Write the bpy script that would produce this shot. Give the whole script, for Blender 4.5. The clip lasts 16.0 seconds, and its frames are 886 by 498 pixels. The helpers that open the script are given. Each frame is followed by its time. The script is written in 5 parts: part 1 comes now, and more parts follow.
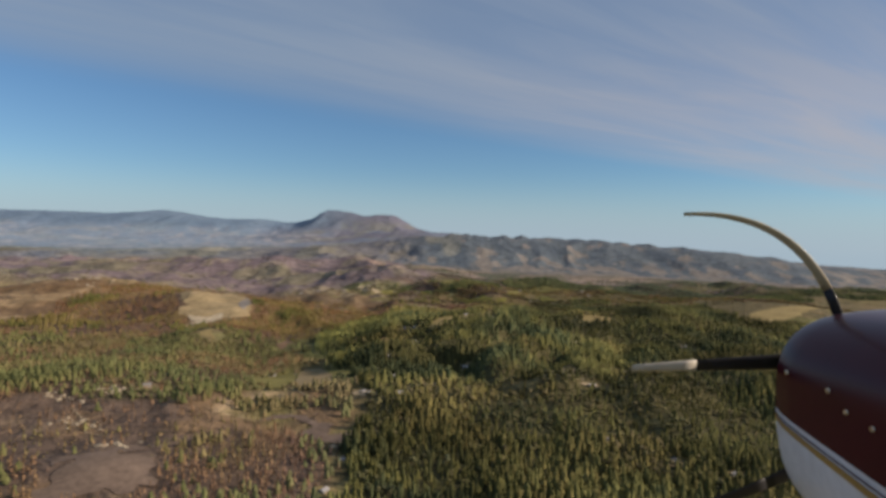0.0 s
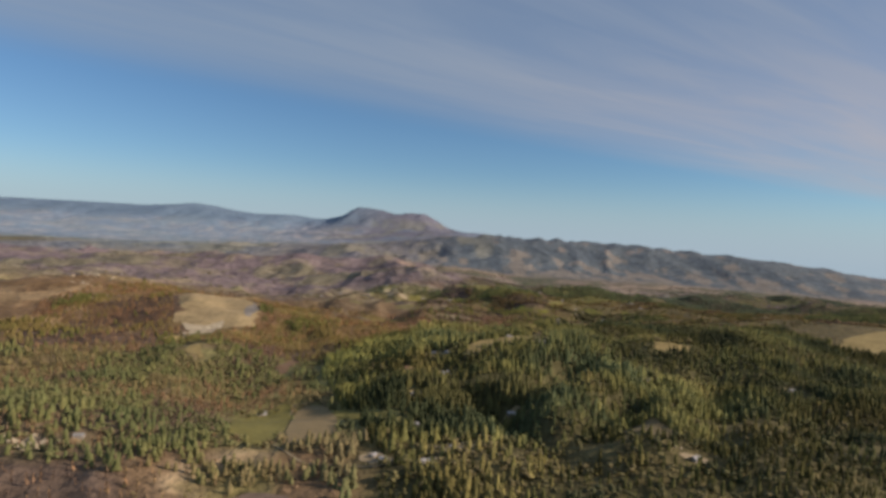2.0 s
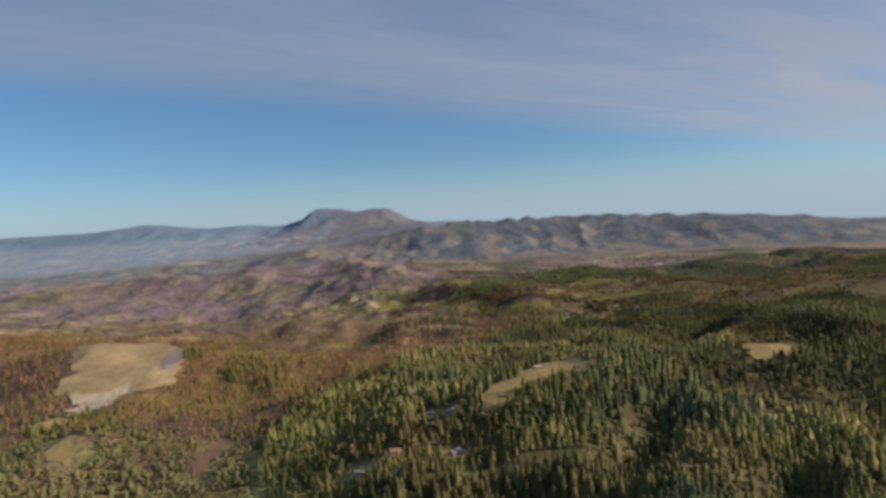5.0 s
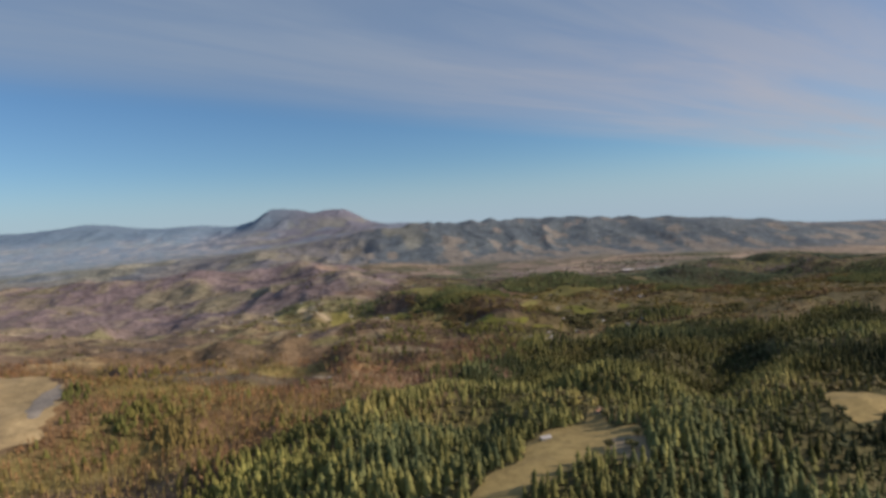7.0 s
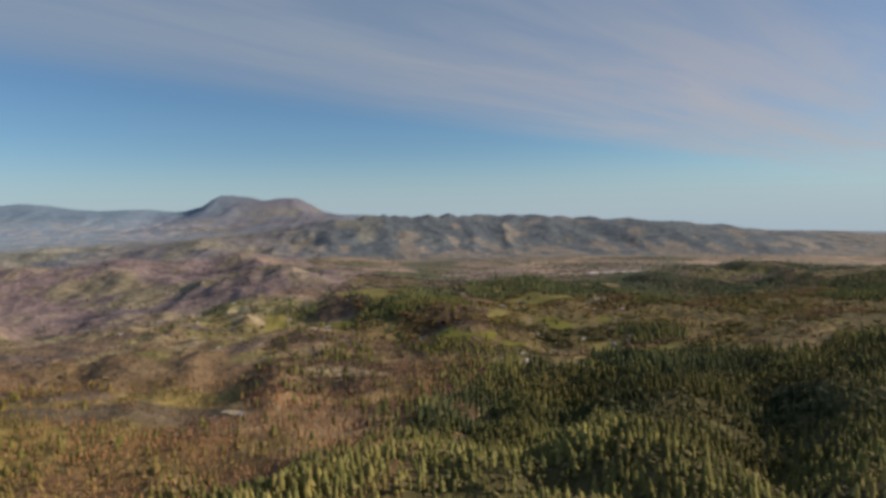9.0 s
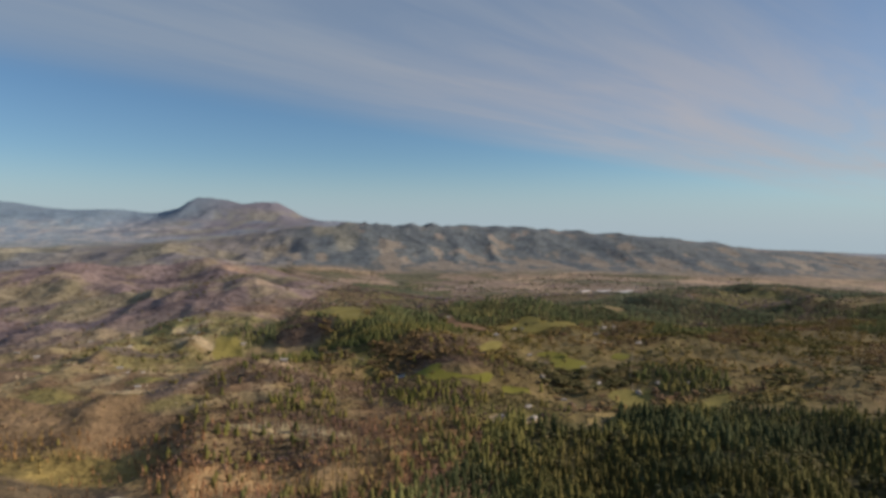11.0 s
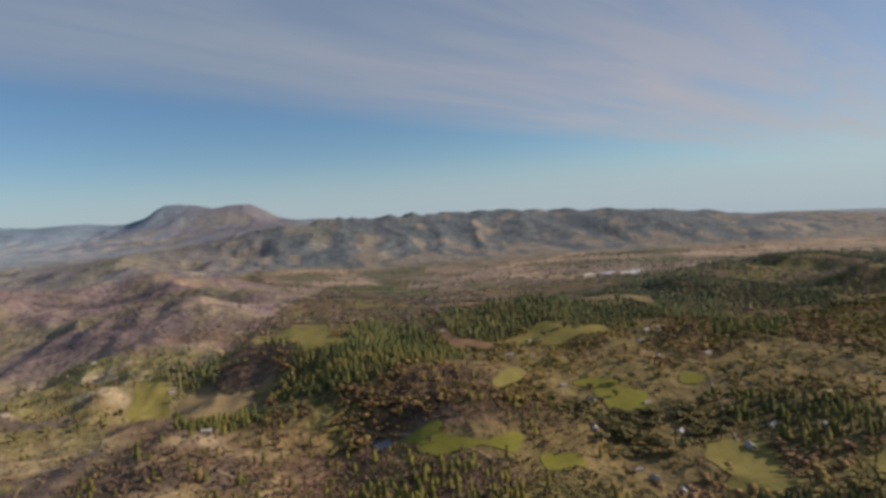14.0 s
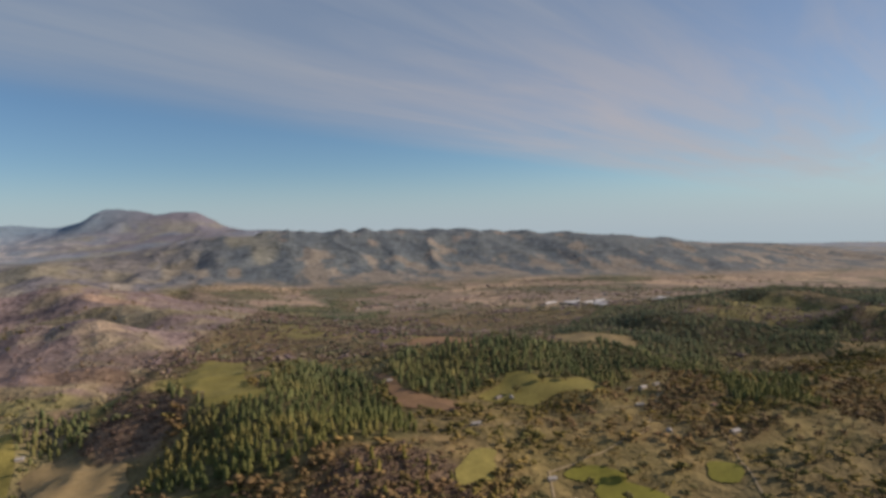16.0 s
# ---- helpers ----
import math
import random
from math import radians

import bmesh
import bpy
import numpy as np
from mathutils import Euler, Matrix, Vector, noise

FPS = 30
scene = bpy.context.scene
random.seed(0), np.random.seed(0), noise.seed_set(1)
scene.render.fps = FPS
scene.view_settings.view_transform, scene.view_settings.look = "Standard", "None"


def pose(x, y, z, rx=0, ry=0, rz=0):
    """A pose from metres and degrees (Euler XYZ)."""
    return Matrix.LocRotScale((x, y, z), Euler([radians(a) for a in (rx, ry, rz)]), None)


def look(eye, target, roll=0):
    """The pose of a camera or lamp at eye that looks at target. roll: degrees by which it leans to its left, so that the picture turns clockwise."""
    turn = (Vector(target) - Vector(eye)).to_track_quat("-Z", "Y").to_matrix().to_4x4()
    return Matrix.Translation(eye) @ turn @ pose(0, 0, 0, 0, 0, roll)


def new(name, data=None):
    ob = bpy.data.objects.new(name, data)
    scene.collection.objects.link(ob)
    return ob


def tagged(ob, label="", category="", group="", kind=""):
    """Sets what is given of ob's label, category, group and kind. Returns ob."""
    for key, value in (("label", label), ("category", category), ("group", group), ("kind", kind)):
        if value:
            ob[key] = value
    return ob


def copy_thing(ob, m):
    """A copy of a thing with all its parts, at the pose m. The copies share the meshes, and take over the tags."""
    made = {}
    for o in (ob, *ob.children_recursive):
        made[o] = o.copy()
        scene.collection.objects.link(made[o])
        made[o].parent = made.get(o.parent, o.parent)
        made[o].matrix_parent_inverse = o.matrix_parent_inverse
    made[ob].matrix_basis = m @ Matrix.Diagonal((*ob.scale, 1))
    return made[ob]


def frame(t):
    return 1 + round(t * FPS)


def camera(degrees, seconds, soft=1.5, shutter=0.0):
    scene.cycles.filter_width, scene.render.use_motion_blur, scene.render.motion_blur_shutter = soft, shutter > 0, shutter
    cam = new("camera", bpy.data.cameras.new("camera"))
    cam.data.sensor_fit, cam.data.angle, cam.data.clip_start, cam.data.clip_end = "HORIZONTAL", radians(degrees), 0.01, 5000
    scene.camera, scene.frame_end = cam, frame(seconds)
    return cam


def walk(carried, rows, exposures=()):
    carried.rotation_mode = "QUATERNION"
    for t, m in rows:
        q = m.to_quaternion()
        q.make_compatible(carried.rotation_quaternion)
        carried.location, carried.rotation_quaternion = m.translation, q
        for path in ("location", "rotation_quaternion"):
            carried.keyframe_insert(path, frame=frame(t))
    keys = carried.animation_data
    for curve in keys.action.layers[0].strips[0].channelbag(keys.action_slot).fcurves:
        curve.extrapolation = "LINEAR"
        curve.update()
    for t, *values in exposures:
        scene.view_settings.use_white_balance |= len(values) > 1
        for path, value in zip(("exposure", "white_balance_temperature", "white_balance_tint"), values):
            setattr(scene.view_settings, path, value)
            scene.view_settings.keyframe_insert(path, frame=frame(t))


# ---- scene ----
cam = camera(69.2, 16.0, soft=3.5)
METRES, EYE, TILT, LEAN, TURN = 600.0, 70.2, 0.0, 0.0, 0.0
ROWS = [
    (0.0, 0.0, 0.0, 0.0, 0.03, -0.99, -1.61),
    (0.5, -0.0017, 0.0323, -0.0002, -0.17, -0.63, -1.38),
    (1.0, -0.0032, 0.0646, 0.001, 0.57, -0.67, -4.86),
    (1.5, -0.0057, 0.0967, 0.0017, 1.84, -0.75, -6.26),
    (2.0, -0.0089, 0.1286, 0.0027, 2.76, -1.12, -3.11),
    (2.5, -0.0125, 0.1601, 0.003, 3.31, -1.23, -1.17),
    (3.0, -0.0161, 0.1916, 0.0032, 3.17, -1.48, 0.53),
    (3.5, -0.0196, 0.2231, 0.0043, 2.73, -1.99, 2.94),
    (4.0, -0.0227, 0.2548, 0.0046, 1.42, -1.98, 5.06),
    (6.5, -0.0277, 0.4135, 0.0047, -3.67, -2.02, 1.18),
    (7.0, -0.0271, 0.4451, 0.005, -4.14, -2.11, 3.45),
    (7.5, -0.0258, 0.476, 0.005, -5.57, -2.88, 4.75),
    (8.0, -0.0239, 0.5074, 0.0048, -6.4, -2.66, 3.57),
    (8.5, -0.0209, 0.5388, 0.0053, -7.45, -2.81, 2.62),
    (9.0, -0.0178, 0.5698, 0.0051, -8.02, -2.76, 1.26),
    (9.5, -0.0144, 0.6016, 0.0053, -8.55, -2.42, -0.69),
    (12.0, 0.0049, 0.7551, 0.0082, -10.28, -1.87, -0.48),
    (12.5, 0.0096, 0.7845, 0.0087, -10.03, -3.15, -2.59),
    (13.0, 0.0139, 0.8128, 0.0079, -9.25, -3.62, 0.4),
    (13.5, 0.0187, 0.8432, 0.0072, -10.16, -3.62, 4.42),
    (14.0, 0.0237, 0.8743, 0.0062, -11.38, -3.04, 4.07),
    (14.5, 0.0291, 0.9047, 0.0065, -12.58, -2.01, 2.93),
    (15.0, 0.0355, 0.9352, 0.0065, -13.31, -0.9, 2.9),
    (15.5, 0.0416, 0.9643, 0.0078, -14.3, -1.01, 3.04),
    (16.0, 0.0489, 0.9926, 0.009, -15.42, -1.72, 1.72),
]
walk(cam, [(t, pose(0, 0, EYE, TILT, LEAN, TURN) @ pose(METRES * x, METRES * y, METRES * z, 90 + pitch, roll, yaw)) for t, x, y, z, yaw, pitch, roll in ROWS],
     # the white balance drifts from cool to warm
     exposures=[(0.0, 0.0, 6340, 12), (4.0, 0.0, 6300, 13), (6.5, 0.0, 6150, 12), (7.5, 0.0, 6280, 12), (9.5, 0.0, 6550, 11), (12.5, 0.0, 6620, 12), (16.0, 0.0, 6750, 14)])

# the land is built at about 1 : 3.8, so that the whole flight and the far mountains fit the camera's reach
# ---------------------------------------------------------------- sky and sun
SUN_TURN, SUN_HIGH = 95.0, 24.0     # degrees clockwise from straight ahead (+y), and above the horizon
world = bpy.data.worlds.new("sky")
scene.world = world
world.use_nodes = True
wn, wl = world.node_tree.nodes, world.node_tree.links
wn.clear()


def wmath(op, a, b=None, c=None):
    n = wn.new("ShaderNodeMath")
    n.operation = op
    for k, v in enumerate((a, b, c)):
        if v is None:
            continue
        if isinstance(v, (int, float)):
            n.inputs[k].default_value = v
        else:
            wl.new(v, n.inputs[k])
    return n.outputs[0]


w_out = wn.new("ShaderNodeOutputWorld")
w_sky = wn.new("ShaderNodeTexSky")
w_sky.sky_type, w_sky.sun_disc = "NISHITA", False
w_sky.sun_elevation, w_sky.sun_rotation = radians(SUN_HIGH), radians(SUN_TURN)
w_sky.altitude, w_sky.air_density, w_sky.dust_density, w_sky.ozone_density = 300, 1.0, 0.0, 3.5
w_bg = wn.new("ShaderNodeBackground")
w_bg.inputs["Strength"].default_value = 0.082
w_tint = wn.new("ShaderNodeMix")
w_tint.data_type, w_tint.blend_type = "RGBA", "MULTIPLY"
w_tint.inputs[0].default_value, w_tint.inputs[7].default_value = 1.0, (0.86, 1.02, 1.12, 1)
wl.new(w_sky.outputs[0], w_tint.inputs[6])
# the sky pales towards the horizon
w_low = wn.new("ShaderNodeMix")
w_low.data_type = "RGBA"
w_low.inputs[7].default_value = (4.35, 5.6, 6.7, 1)
w_dir = wn.new("ShaderNodeSeparateXYZ")
w_from = wn.new("ShaderNodeTexCoord")
wl.new(w_from.outputs["Generated"], w_dir.inputs[0])
w_fall = wn.new("ShaderNodeMapRange")
w_fall.interpolation_type = "SMOOTHERSTEP"
wl.new(w_dir.outputs[2], w_fall.inputs[0])
for k, q in enumerate((-0.02, 0.12, 0.85, 0.0)):
    w_fall.inputs[k + 1].default_value = q
wl.new(w_fall.outputs[0], w_low.inputs[0])
wl.new(w_tint.outputs[2], w_low.inputs[6])
wl.new(w_low.outputs[2], w_bg.inputs["Color"])
# a sheet of cirrus high up, its streaks running one way, its edge straight
w_co = wn.new("ShaderNodeTexCoord")
w_se = wn.new("ShaderNodeSeparateXYZ")
wl.new(w_co.outputs["Generated"], w_se.inputs[0])
up = wmath("MAXIMUM", w_se.outputs[2], 0.02)
cx, cy = wmath("DIVIDE", w_se.outputs[0], up), wmath("DIVIDE", w_se.outputs[1], up)
along = wmath("ADD", wmath("MULTIPLY", cx, 0.79), wmath("MULTIPLY", cy, 0.61))
across = wmath("SUBTRACT", wmath("MULTIPLY", cy, 0.79), wmath("MULTIPLY", cx, 0.61))
w_v = wn.new("ShaderNodeCombineXYZ")
wl.new(wmath("MULTIPLY", along, 0.16), w_v.inputs[0])
wl.new(across, w_v.inputs[1])


def wnoise(size, detail, rough, twist):
    n = wn.new("ShaderNodeTexNoise")
    n.inputs["Scale"].default_value, n.inputs["Detail"].default_value = size, detail
    n.inputs["Roughness"].default_value, n.inputs["Distortion"].default_value = rough, twist
    wl.new(w_v.outputs[0], n.inputs["Vector"])
    return n.outputs["Fac"]


def wrange(v, a, b, c, d):
    n = wn.new("ShaderNodeMapRange")
    n.interpolation_type = "SMOOTHSTEP"
    wl.new(v, n.inputs[0])
    for k, q in enumerate((a, b, c, d)):
        n.inputs[k + 1].default_value = q
    return n.outputs[0]


broad, fine = wnoise(0.42, 3, 0.5, 0.3), wnoise(1.9, 7, 0.6, 0.7)
edge = wrange(wmath("ADD", across, wmath("MULTIPLY", broad, 1.6)), 4.4, 5.9, 1.0, 0.0)
edge = wmath("MULTIPLY", edge, wrange(w_se.outputs[2], 0.02, 0.09, 0.0, 1.0))
body = wmath("ADD", wmath("MULTIPLY", wrange(broad, 0.34, 0.64, 0.45, 1.0), 0.72), wmath("MULTIPLY", wrange(fine, 0.32, 0.68, 0.0, 1.0), 0.28))
w_cloud = wn.new("ShaderNodeBackground")
w_pale = wn.new("ShaderNodeMix")
w_pale.data_type = "RGBA"
w_pale.inputs[6].default_value, w_pale.inputs[7].default_value = (0.265, 0.33, 0.415, 1), (0.45, 0.43, 0.445, 1)
wl.new(wmath("MULTIPLY", wrange(wmath("ADD", cx, wmath("MULTIPLY", broad, 1.0)), -1.0, 3.6, 0.0, 1.0), wrange(w_se.outputs[2], 0.16, 0.36, 1.0, 0.3)), w_pale.inputs[0])
wl.new(w_pale.outputs[2], w_cloud.inputs["Color"])
w_cloud.inputs["Strength"].default_value = 1.0
w_mix = wn.new("ShaderNodeMixShader")
wl.new(wmath("MULTIPLY", wmath("MULTIPLY", edge, body), 0.86), w_mix.inputs[0])
wl.new(w_bg.outputs[0], w_mix.inputs[1])
wl.new(w_cloud.outputs[0], w_mix.inputs[2])
wl.new(w_mix.outputs[0], w_out.inputs[0])

sun = new("sun", bpy.data.lights.new("sun", "SUN"))
sun.data.energy, sun.data.angle, sun.data.color = 5.5, radians(0.6), (1.0, 0.83, 0.66)
sun.matrix_world = look((math.sin(radians(SUN_TURN)) * math.cos(radians(SUN_HIGH)) * 900, math.cos(radians(SUN_TURN)) * math.cos(radians(SUN_HIGH)) * 900,
                         math.sin(radians(SUN_HIGH)) * 900), (0, 0, 0))

# ---------------------------------------------------------------- materials


def material(name, rough=0.9, spec=0.2):
    m = bpy.data.materials.new(name)
    m.use_nodes = True
    b = m.node_tree.nodes["Principled BSDF"]
    b.inputs["Roughness"].default_value = rough
    b.inputs["Specular IOR Level"].default_value = spec
    return m, m.node_tree.nodes, m.node_tree.links, b


def node(nodes, kind, **values):
    n = nodes.new(kind)
    for k, v in values.items():
        n.inputs[k].default_value = v
    return n


def mixed(nodes, links, how, fac, a, b):
    n = nodes.new("ShaderNodeMix")
    n.data_type, n.blend_type = "RGBA", how
    for key, v in ((0, fac), (6, a), (7, b)):
        if isinstance(v, (int, float)):
            n.inputs[key].default_value = v
        elif isinstance(v, tuple):
            n.inputs[key].default_value = (*v, 1)
        else:
            links.new(v, n.inputs[key])
    return n.outputs[2]


def spread(nodes, links, source, lo, hi, a, b):
    n = nodes.new("ShaderNodeMapRange")
    links.new(source, n.inputs[0])
    for k, q in enumerate((lo, hi, a, b)):
        n.inputs[k + 1].default_value = q
    return n.outputs[0]


def grained(name, colour=None, attribute=None, sizes=(0.05, 0.6), amounts=(0.35, 0.3), rough=0.9, bump=0.3, bump_far=1.0, spec=0.15, per_object=0.0, metal=0.0):
    """A surface with two scales of noise in its colour, and a fine relief."""
    m, nodes, links, b = material(name, rough, spec)
    b.inputs["Metallic"].default_value = metal
    place = nodes.new("ShaderNodeTexCoord").outputs["Object"]
    if attribute:
        at = nodes.new("ShaderNodeAttribute")
        at.attribute_name = attribute
        col = at.outputs["Color"]
    else:
        rgb = nodes.new("ShaderNodeRGB")
        rgb.outputs[0].default_value = (*colour, 1)
        col = rgb.outputs[0]
    height_in = None
    for size, amount in zip(sizes, amounts):
        n = node(nodes, "ShaderNodeTexNoise", Scale=size, Detail=4.0, Roughness=0.6)
        links.new(place, n.inputs["Vector"])
        v = spread(nodes, links, n.outputs["Fac"], 0.25, 0.75, 1 - amount, 1 + amount)
        c = nodes.new("ShaderNodeCombineColor")
        for k in range(3):
            links.new(v, c.inputs[k])
        col = mixed(nodes, links, "MULTIPLY", 1.0, col, c.outputs[0])
        height_in = n.outputs["Fac"]
    if per_object:
        info = nodes.new("ShaderNodeObjectInfo")
        v = spread(nodes, links, info.outputs["Random"], 0, 1, 1 - per_object, 1 + per_object)
        c = nodes.new("ShaderNodeCombineColor")
        for k in range(3):
            links.new(v, c.inputs[k])
        col = mixed(nodes, links, "MULTIPLY", 1.0, col, c.outputs[0])
    links.new(col, b.inputs["Base Color"])
    if bump:
        bp = node(nodes, "ShaderNodeBump", Strength=bump, Distance=bump_far)
        links.new(height_in, bp.inputs["Height"])
        links.new(bp.outputs[0], b.inputs["Normal"])
    return m


GROUND = grained("ground_cover", attribute="cover", sizes=(0.03, 0.35, 1.2, 0.1), amounts=(0.2, 0.28, 0.25, 0.42), bump=0.9, bump_far=4.0)
LEAVES = grained("leaves", attribute="tint", sizes=(0.9,), amounts=(0.25,), rough=0.85, bump=0, spec=0.08)
BARK = grained("bark", (0.075, 0.055, 0.04), sizes=(3.0, 12.0), bump=0.3, bump_far=0.05)
NEEDLES = grained("fir_needles", (0.118, 0.112, 0.036), sizes=(1.0, 6.0), amounts=(0.3, 0.3), rough=0.75, bump=0, per_object=0.35, spec=0.25)
OAK_LEAVES = grained("oak_leaves", (0.125, 0.113, 0.042), sizes=(1.2, 6.0), amounts=(0.3, 0.3), rough=0.75, bump=0, per_object=0.3, spec=0.25)


def leafy(m, share):
    """Lets part of the light through the leaves."""
    nodes, links = m.node_tree.nodes, m.node_tree.links
    solid, out = nodes["Principled BSDF"], nodes["Material Output"]
    thin = nodes.new("ShaderNodeBsdfTranslucent")
    links.new(solid.inputs["Base Color"].links[0].from_socket, thin.inputs["Color"])
    both = nodes.new("ShaderNodeMixShader")
    both.inputs[0].default_value = share
    links.new(solid.outputs[0], both.inputs[1])
    links.new(thin.outputs[0], both.inputs[2])
    links.new(both.outputs[0], out.inputs["Surface"])


for m_ in (LEAVES, NEEDLES, OAK_LEAVES):
    leafy(m_, 0.14)
GRASS = grained("green_grass", (0.185, 0.163, 0.05), sizes=(0.06, 0.5, 2.5), amounts=(0.25, 0.2, 0.25), bump=0.3, bump_far=0.3)
LUSH = grained("lush_grass", (0.165, 0.16, 0.03), sizes=(0.06, 0.5, 2.5), amounts=(0.22, 0.2, 0.22), bump=0.3, bump_far=0.3)
DRY = grained("dry_grass", (0.275, 0.21, 0.088), sizes=(0.05, 0.4, 2.5), amounts=(0.25, 0.22, 0.25), bump=0.3, bump_far=0.3)
BROWN_GRASS = grained("brown_grass", (0.17, 0.135, 0.07), sizes=(0.05, 0.4, 2.5), amounts=(0.3, 0.25, 0.25), bump=0.3, bump_far=0.3)
PLOUGHED = grained("bare_soil", (0.235, 0.18, 0.095), sizes=(0.05, 0.5, 2.5), amounts=(0.15, 0.15, 0.2), bump=0.3, bump_far=0.2)
RED_SOIL = grained("reddish_soil", (0.19, 0.12, 0.07), sizes=(0.05, 0.5, 2.5), amounts=(0.2, 0.2, 0.2), bump=0.3, bump_far=0.2)
CLAY = grained("bare_clay", (0.31, 0.235, 0.125), sizes=(0.06, 0.3, 1.5), amounts=(0.3, 0.25, 0.25), bump=0.5, bump_far=1.0)
ASH = grained("ash_ground", (0.165, 0.12, 0.088), sizes=(0.08, 0.5, 2.5), amounts=(0.25, 0.25, 0.25), bump=0.3, bump_far=0.3)
TRACK = grained("dirt_track", (0.3, 0.24, 0.15), sizes=(0.3, 2.0), amounts=(0.15, 0.2), bump=0.2, bump_far=0.1)
ROCK = grained("pale_rock", (0.4, 0.335, 0.23), sizes=(0.12, 0.5, 2.0), amounts=(0.35, 0.3, 0.3), bump=0.5, bump_far=0.4)
SCREE = grained("grey_scree", (0.225, 0.2, 0.17), sizes=(0.2, 1.6), amounts=(0.2, 0.3), bump=0.5, bump_far=0.4)
WATER, n_, l_, b_ = material("pond_water", 0.06, 0.5)
b_.inputs["Base Color"].default_value = (0.025, 0.035, 0.05, 1)
w_n = node(n_, "ShaderNodeTexNoise", Scale=1.5, Detail=3.0)
w_b = node(n_, "ShaderNodeBump", Strength=0.08, Distance=0.1)
l_.new(w_n.outputs["Fac"], w_b.inputs["Height"])
l_.new(w_b.outputs[0], b_.inputs["Normal"])
WALL_PAINT = grained("painted_wall", (0.3, 0.27, 0.23), sizes=(0.5, 3.0), amounts=(0.1, 0.1), bump=0, per_object=0.3)
ROOF_LIGHT = grained("pale_roof", (0.31, 0.3, 0.285), sizes=(0.5, 4.0), amounts=(0.12, 0.15), rough=0.6, bump=0, per_object=0.25)
ROOF_WHITE = grained("white_metal_roof", (0.58, 0.58, 0.58), sizes=(0.3, 2.0), amounts=(0.08, 0.1), rough=0.5, bump=0, per_object=0.15)
ROOF_RED = grained("clay_roof", (0.36, 0.2, 0.13), sizes=(0.5, 4.0), amounts=(0.15, 0.2), bump=0, per_object=0.2)
ROOF_GREY = grained("shingle_roof", (0.24, 0.23, 0.22), sizes=(0.5, 4.0), amounts=(0.15, 0.2), bump=0, per_object=0.25)
GLASS_DARK, n_, l_, b_ = material("window_glass", 0.08, 0.5)
b_.inputs["Base Color"].default_value = (0.03, 0.035, 0.045, 1)
DOOR_PAINT = grained("door_paint", (0.16, 0.09, 0.06), sizes=(1.0, 6.0), bump=0)


def coat(name, colour, rough, metal=0.0, grime=0.12):
    m = grained(name, colour, sizes=(3.0, 30.0), amounts=(grime, grime * 0.6), rough=rough, bump=0.02, bump_far=0.002, spec=0.3, metal=metal)
    m.node_tree.nodes["Principled BSDF"].inputs["Coat Weight"].default_value = 0.0 if metal else 0.22
    m.node_tree.nodes["Principled BSDF"].inputs["Coat Roughness"].default_value = 0.12
    return m


MAROON = coat("maroon_paint", (0.05, 0.004, 0.009), 0.3)
MAROON.node_tree.nodes["Principled BSDF"].inputs["Specular IOR Level"].default_value = 0.16
MAROON.node_tree.nodes["Principled BSDF"].inputs["Coat Weight"].default_value = 0.1
WHITE = coat("white_paint", (0.62, 0.61, 0.63), 0.35)
GOLD = coat("gold_paint", (0.34, 0.2, 0.05), 0.35)
BLACK = coat("matt_black_paint", (0.012, 0.011, 0.012), 0.6)
BLADE_BACK = coat("blade_paint", (0.5, 0.46, 0.38), 0.5)
AMBER = coat("worn_amber_blade_paint", (0.4, 0.32, 0.18), 0.5)
SCREW = coat("screw_metal", (0.7, 0.6, 0.45), 0.35, 1.0)

# ---------------------------------------------------------------- the lie of the land
def hash01(ix, iy, seed):
    """A steady random number from 0 to 1 for each lattice point."""
    h = (ix.astype(np.int64) * 374761393 + iy.astype(np.int64) * 668265263 + seed * 2246822519) & 0xFFFFFFFF
    h = ((h ^ (h >> 13)) * 1274126177) & 0xFFFFFFFF
    return ((h ^ (h >> 16)) & 0xFFFFFF) / float(0x1000000)


def vnoise(x, y, size, seed=0):
    """Smooth noise from -1 to 1 with bumps about size metres across."""
    x, y = np.asarray(x, float) / size, np.asarray(y, float) / size
    ix, iy = np.floor(x), np.floor(y)
    fx, fy = x - ix, y - iy
    fx, fy = fx * fx * fx * (fx * (fx * 6 - 15) + 10), fy * fy * fy * (fy * (fy * 6 - 15) + 10)
    a, b = hash01(ix, iy, seed), hash01(ix + 1, iy, seed)
    c, d = hash01(ix, iy + 1, seed), hash01(ix + 1, iy + 1, seed)
    return 2 * ((a * (1 - fx) + b * fx) * (1 - fy) + (c * (1 - fx) + d * fx) * fy) - 1


def fbm(x, y, size, octaves=4, seed=0, gain=0.5):
    total, amp, norm = 0.0, 1.0, 0.0
    for k in range(octaves):
        total = total + amp * vnoise(x + 37.1 * k, y - 11.7 * k, size / 2 ** k, seed + k)
        norm, amp = norm + amp, amp * gain
    return total / norm


def creased(x, y, size, octaves=4, seed=0):
    """Sharp crests and rounded hollows, 0 to 1, as on eroded slopes."""
    total, amp, norm = 0.0, 1.0, 0.0
    for k in range(octaves):
        total = total + amp * (1 - np.abs(vnoise(x + 19.3 * k, y + 7.9 * k, size / 2 ** k, seed + k)))
        norm, amp = norm + amp, amp * 0.5
    return total / norm


def ramp(v, a, b):
    s = np.clip((np.asarray(v, float) - a) / (b - a), 0, 1)
    return s * s * (3 - 2 * s)


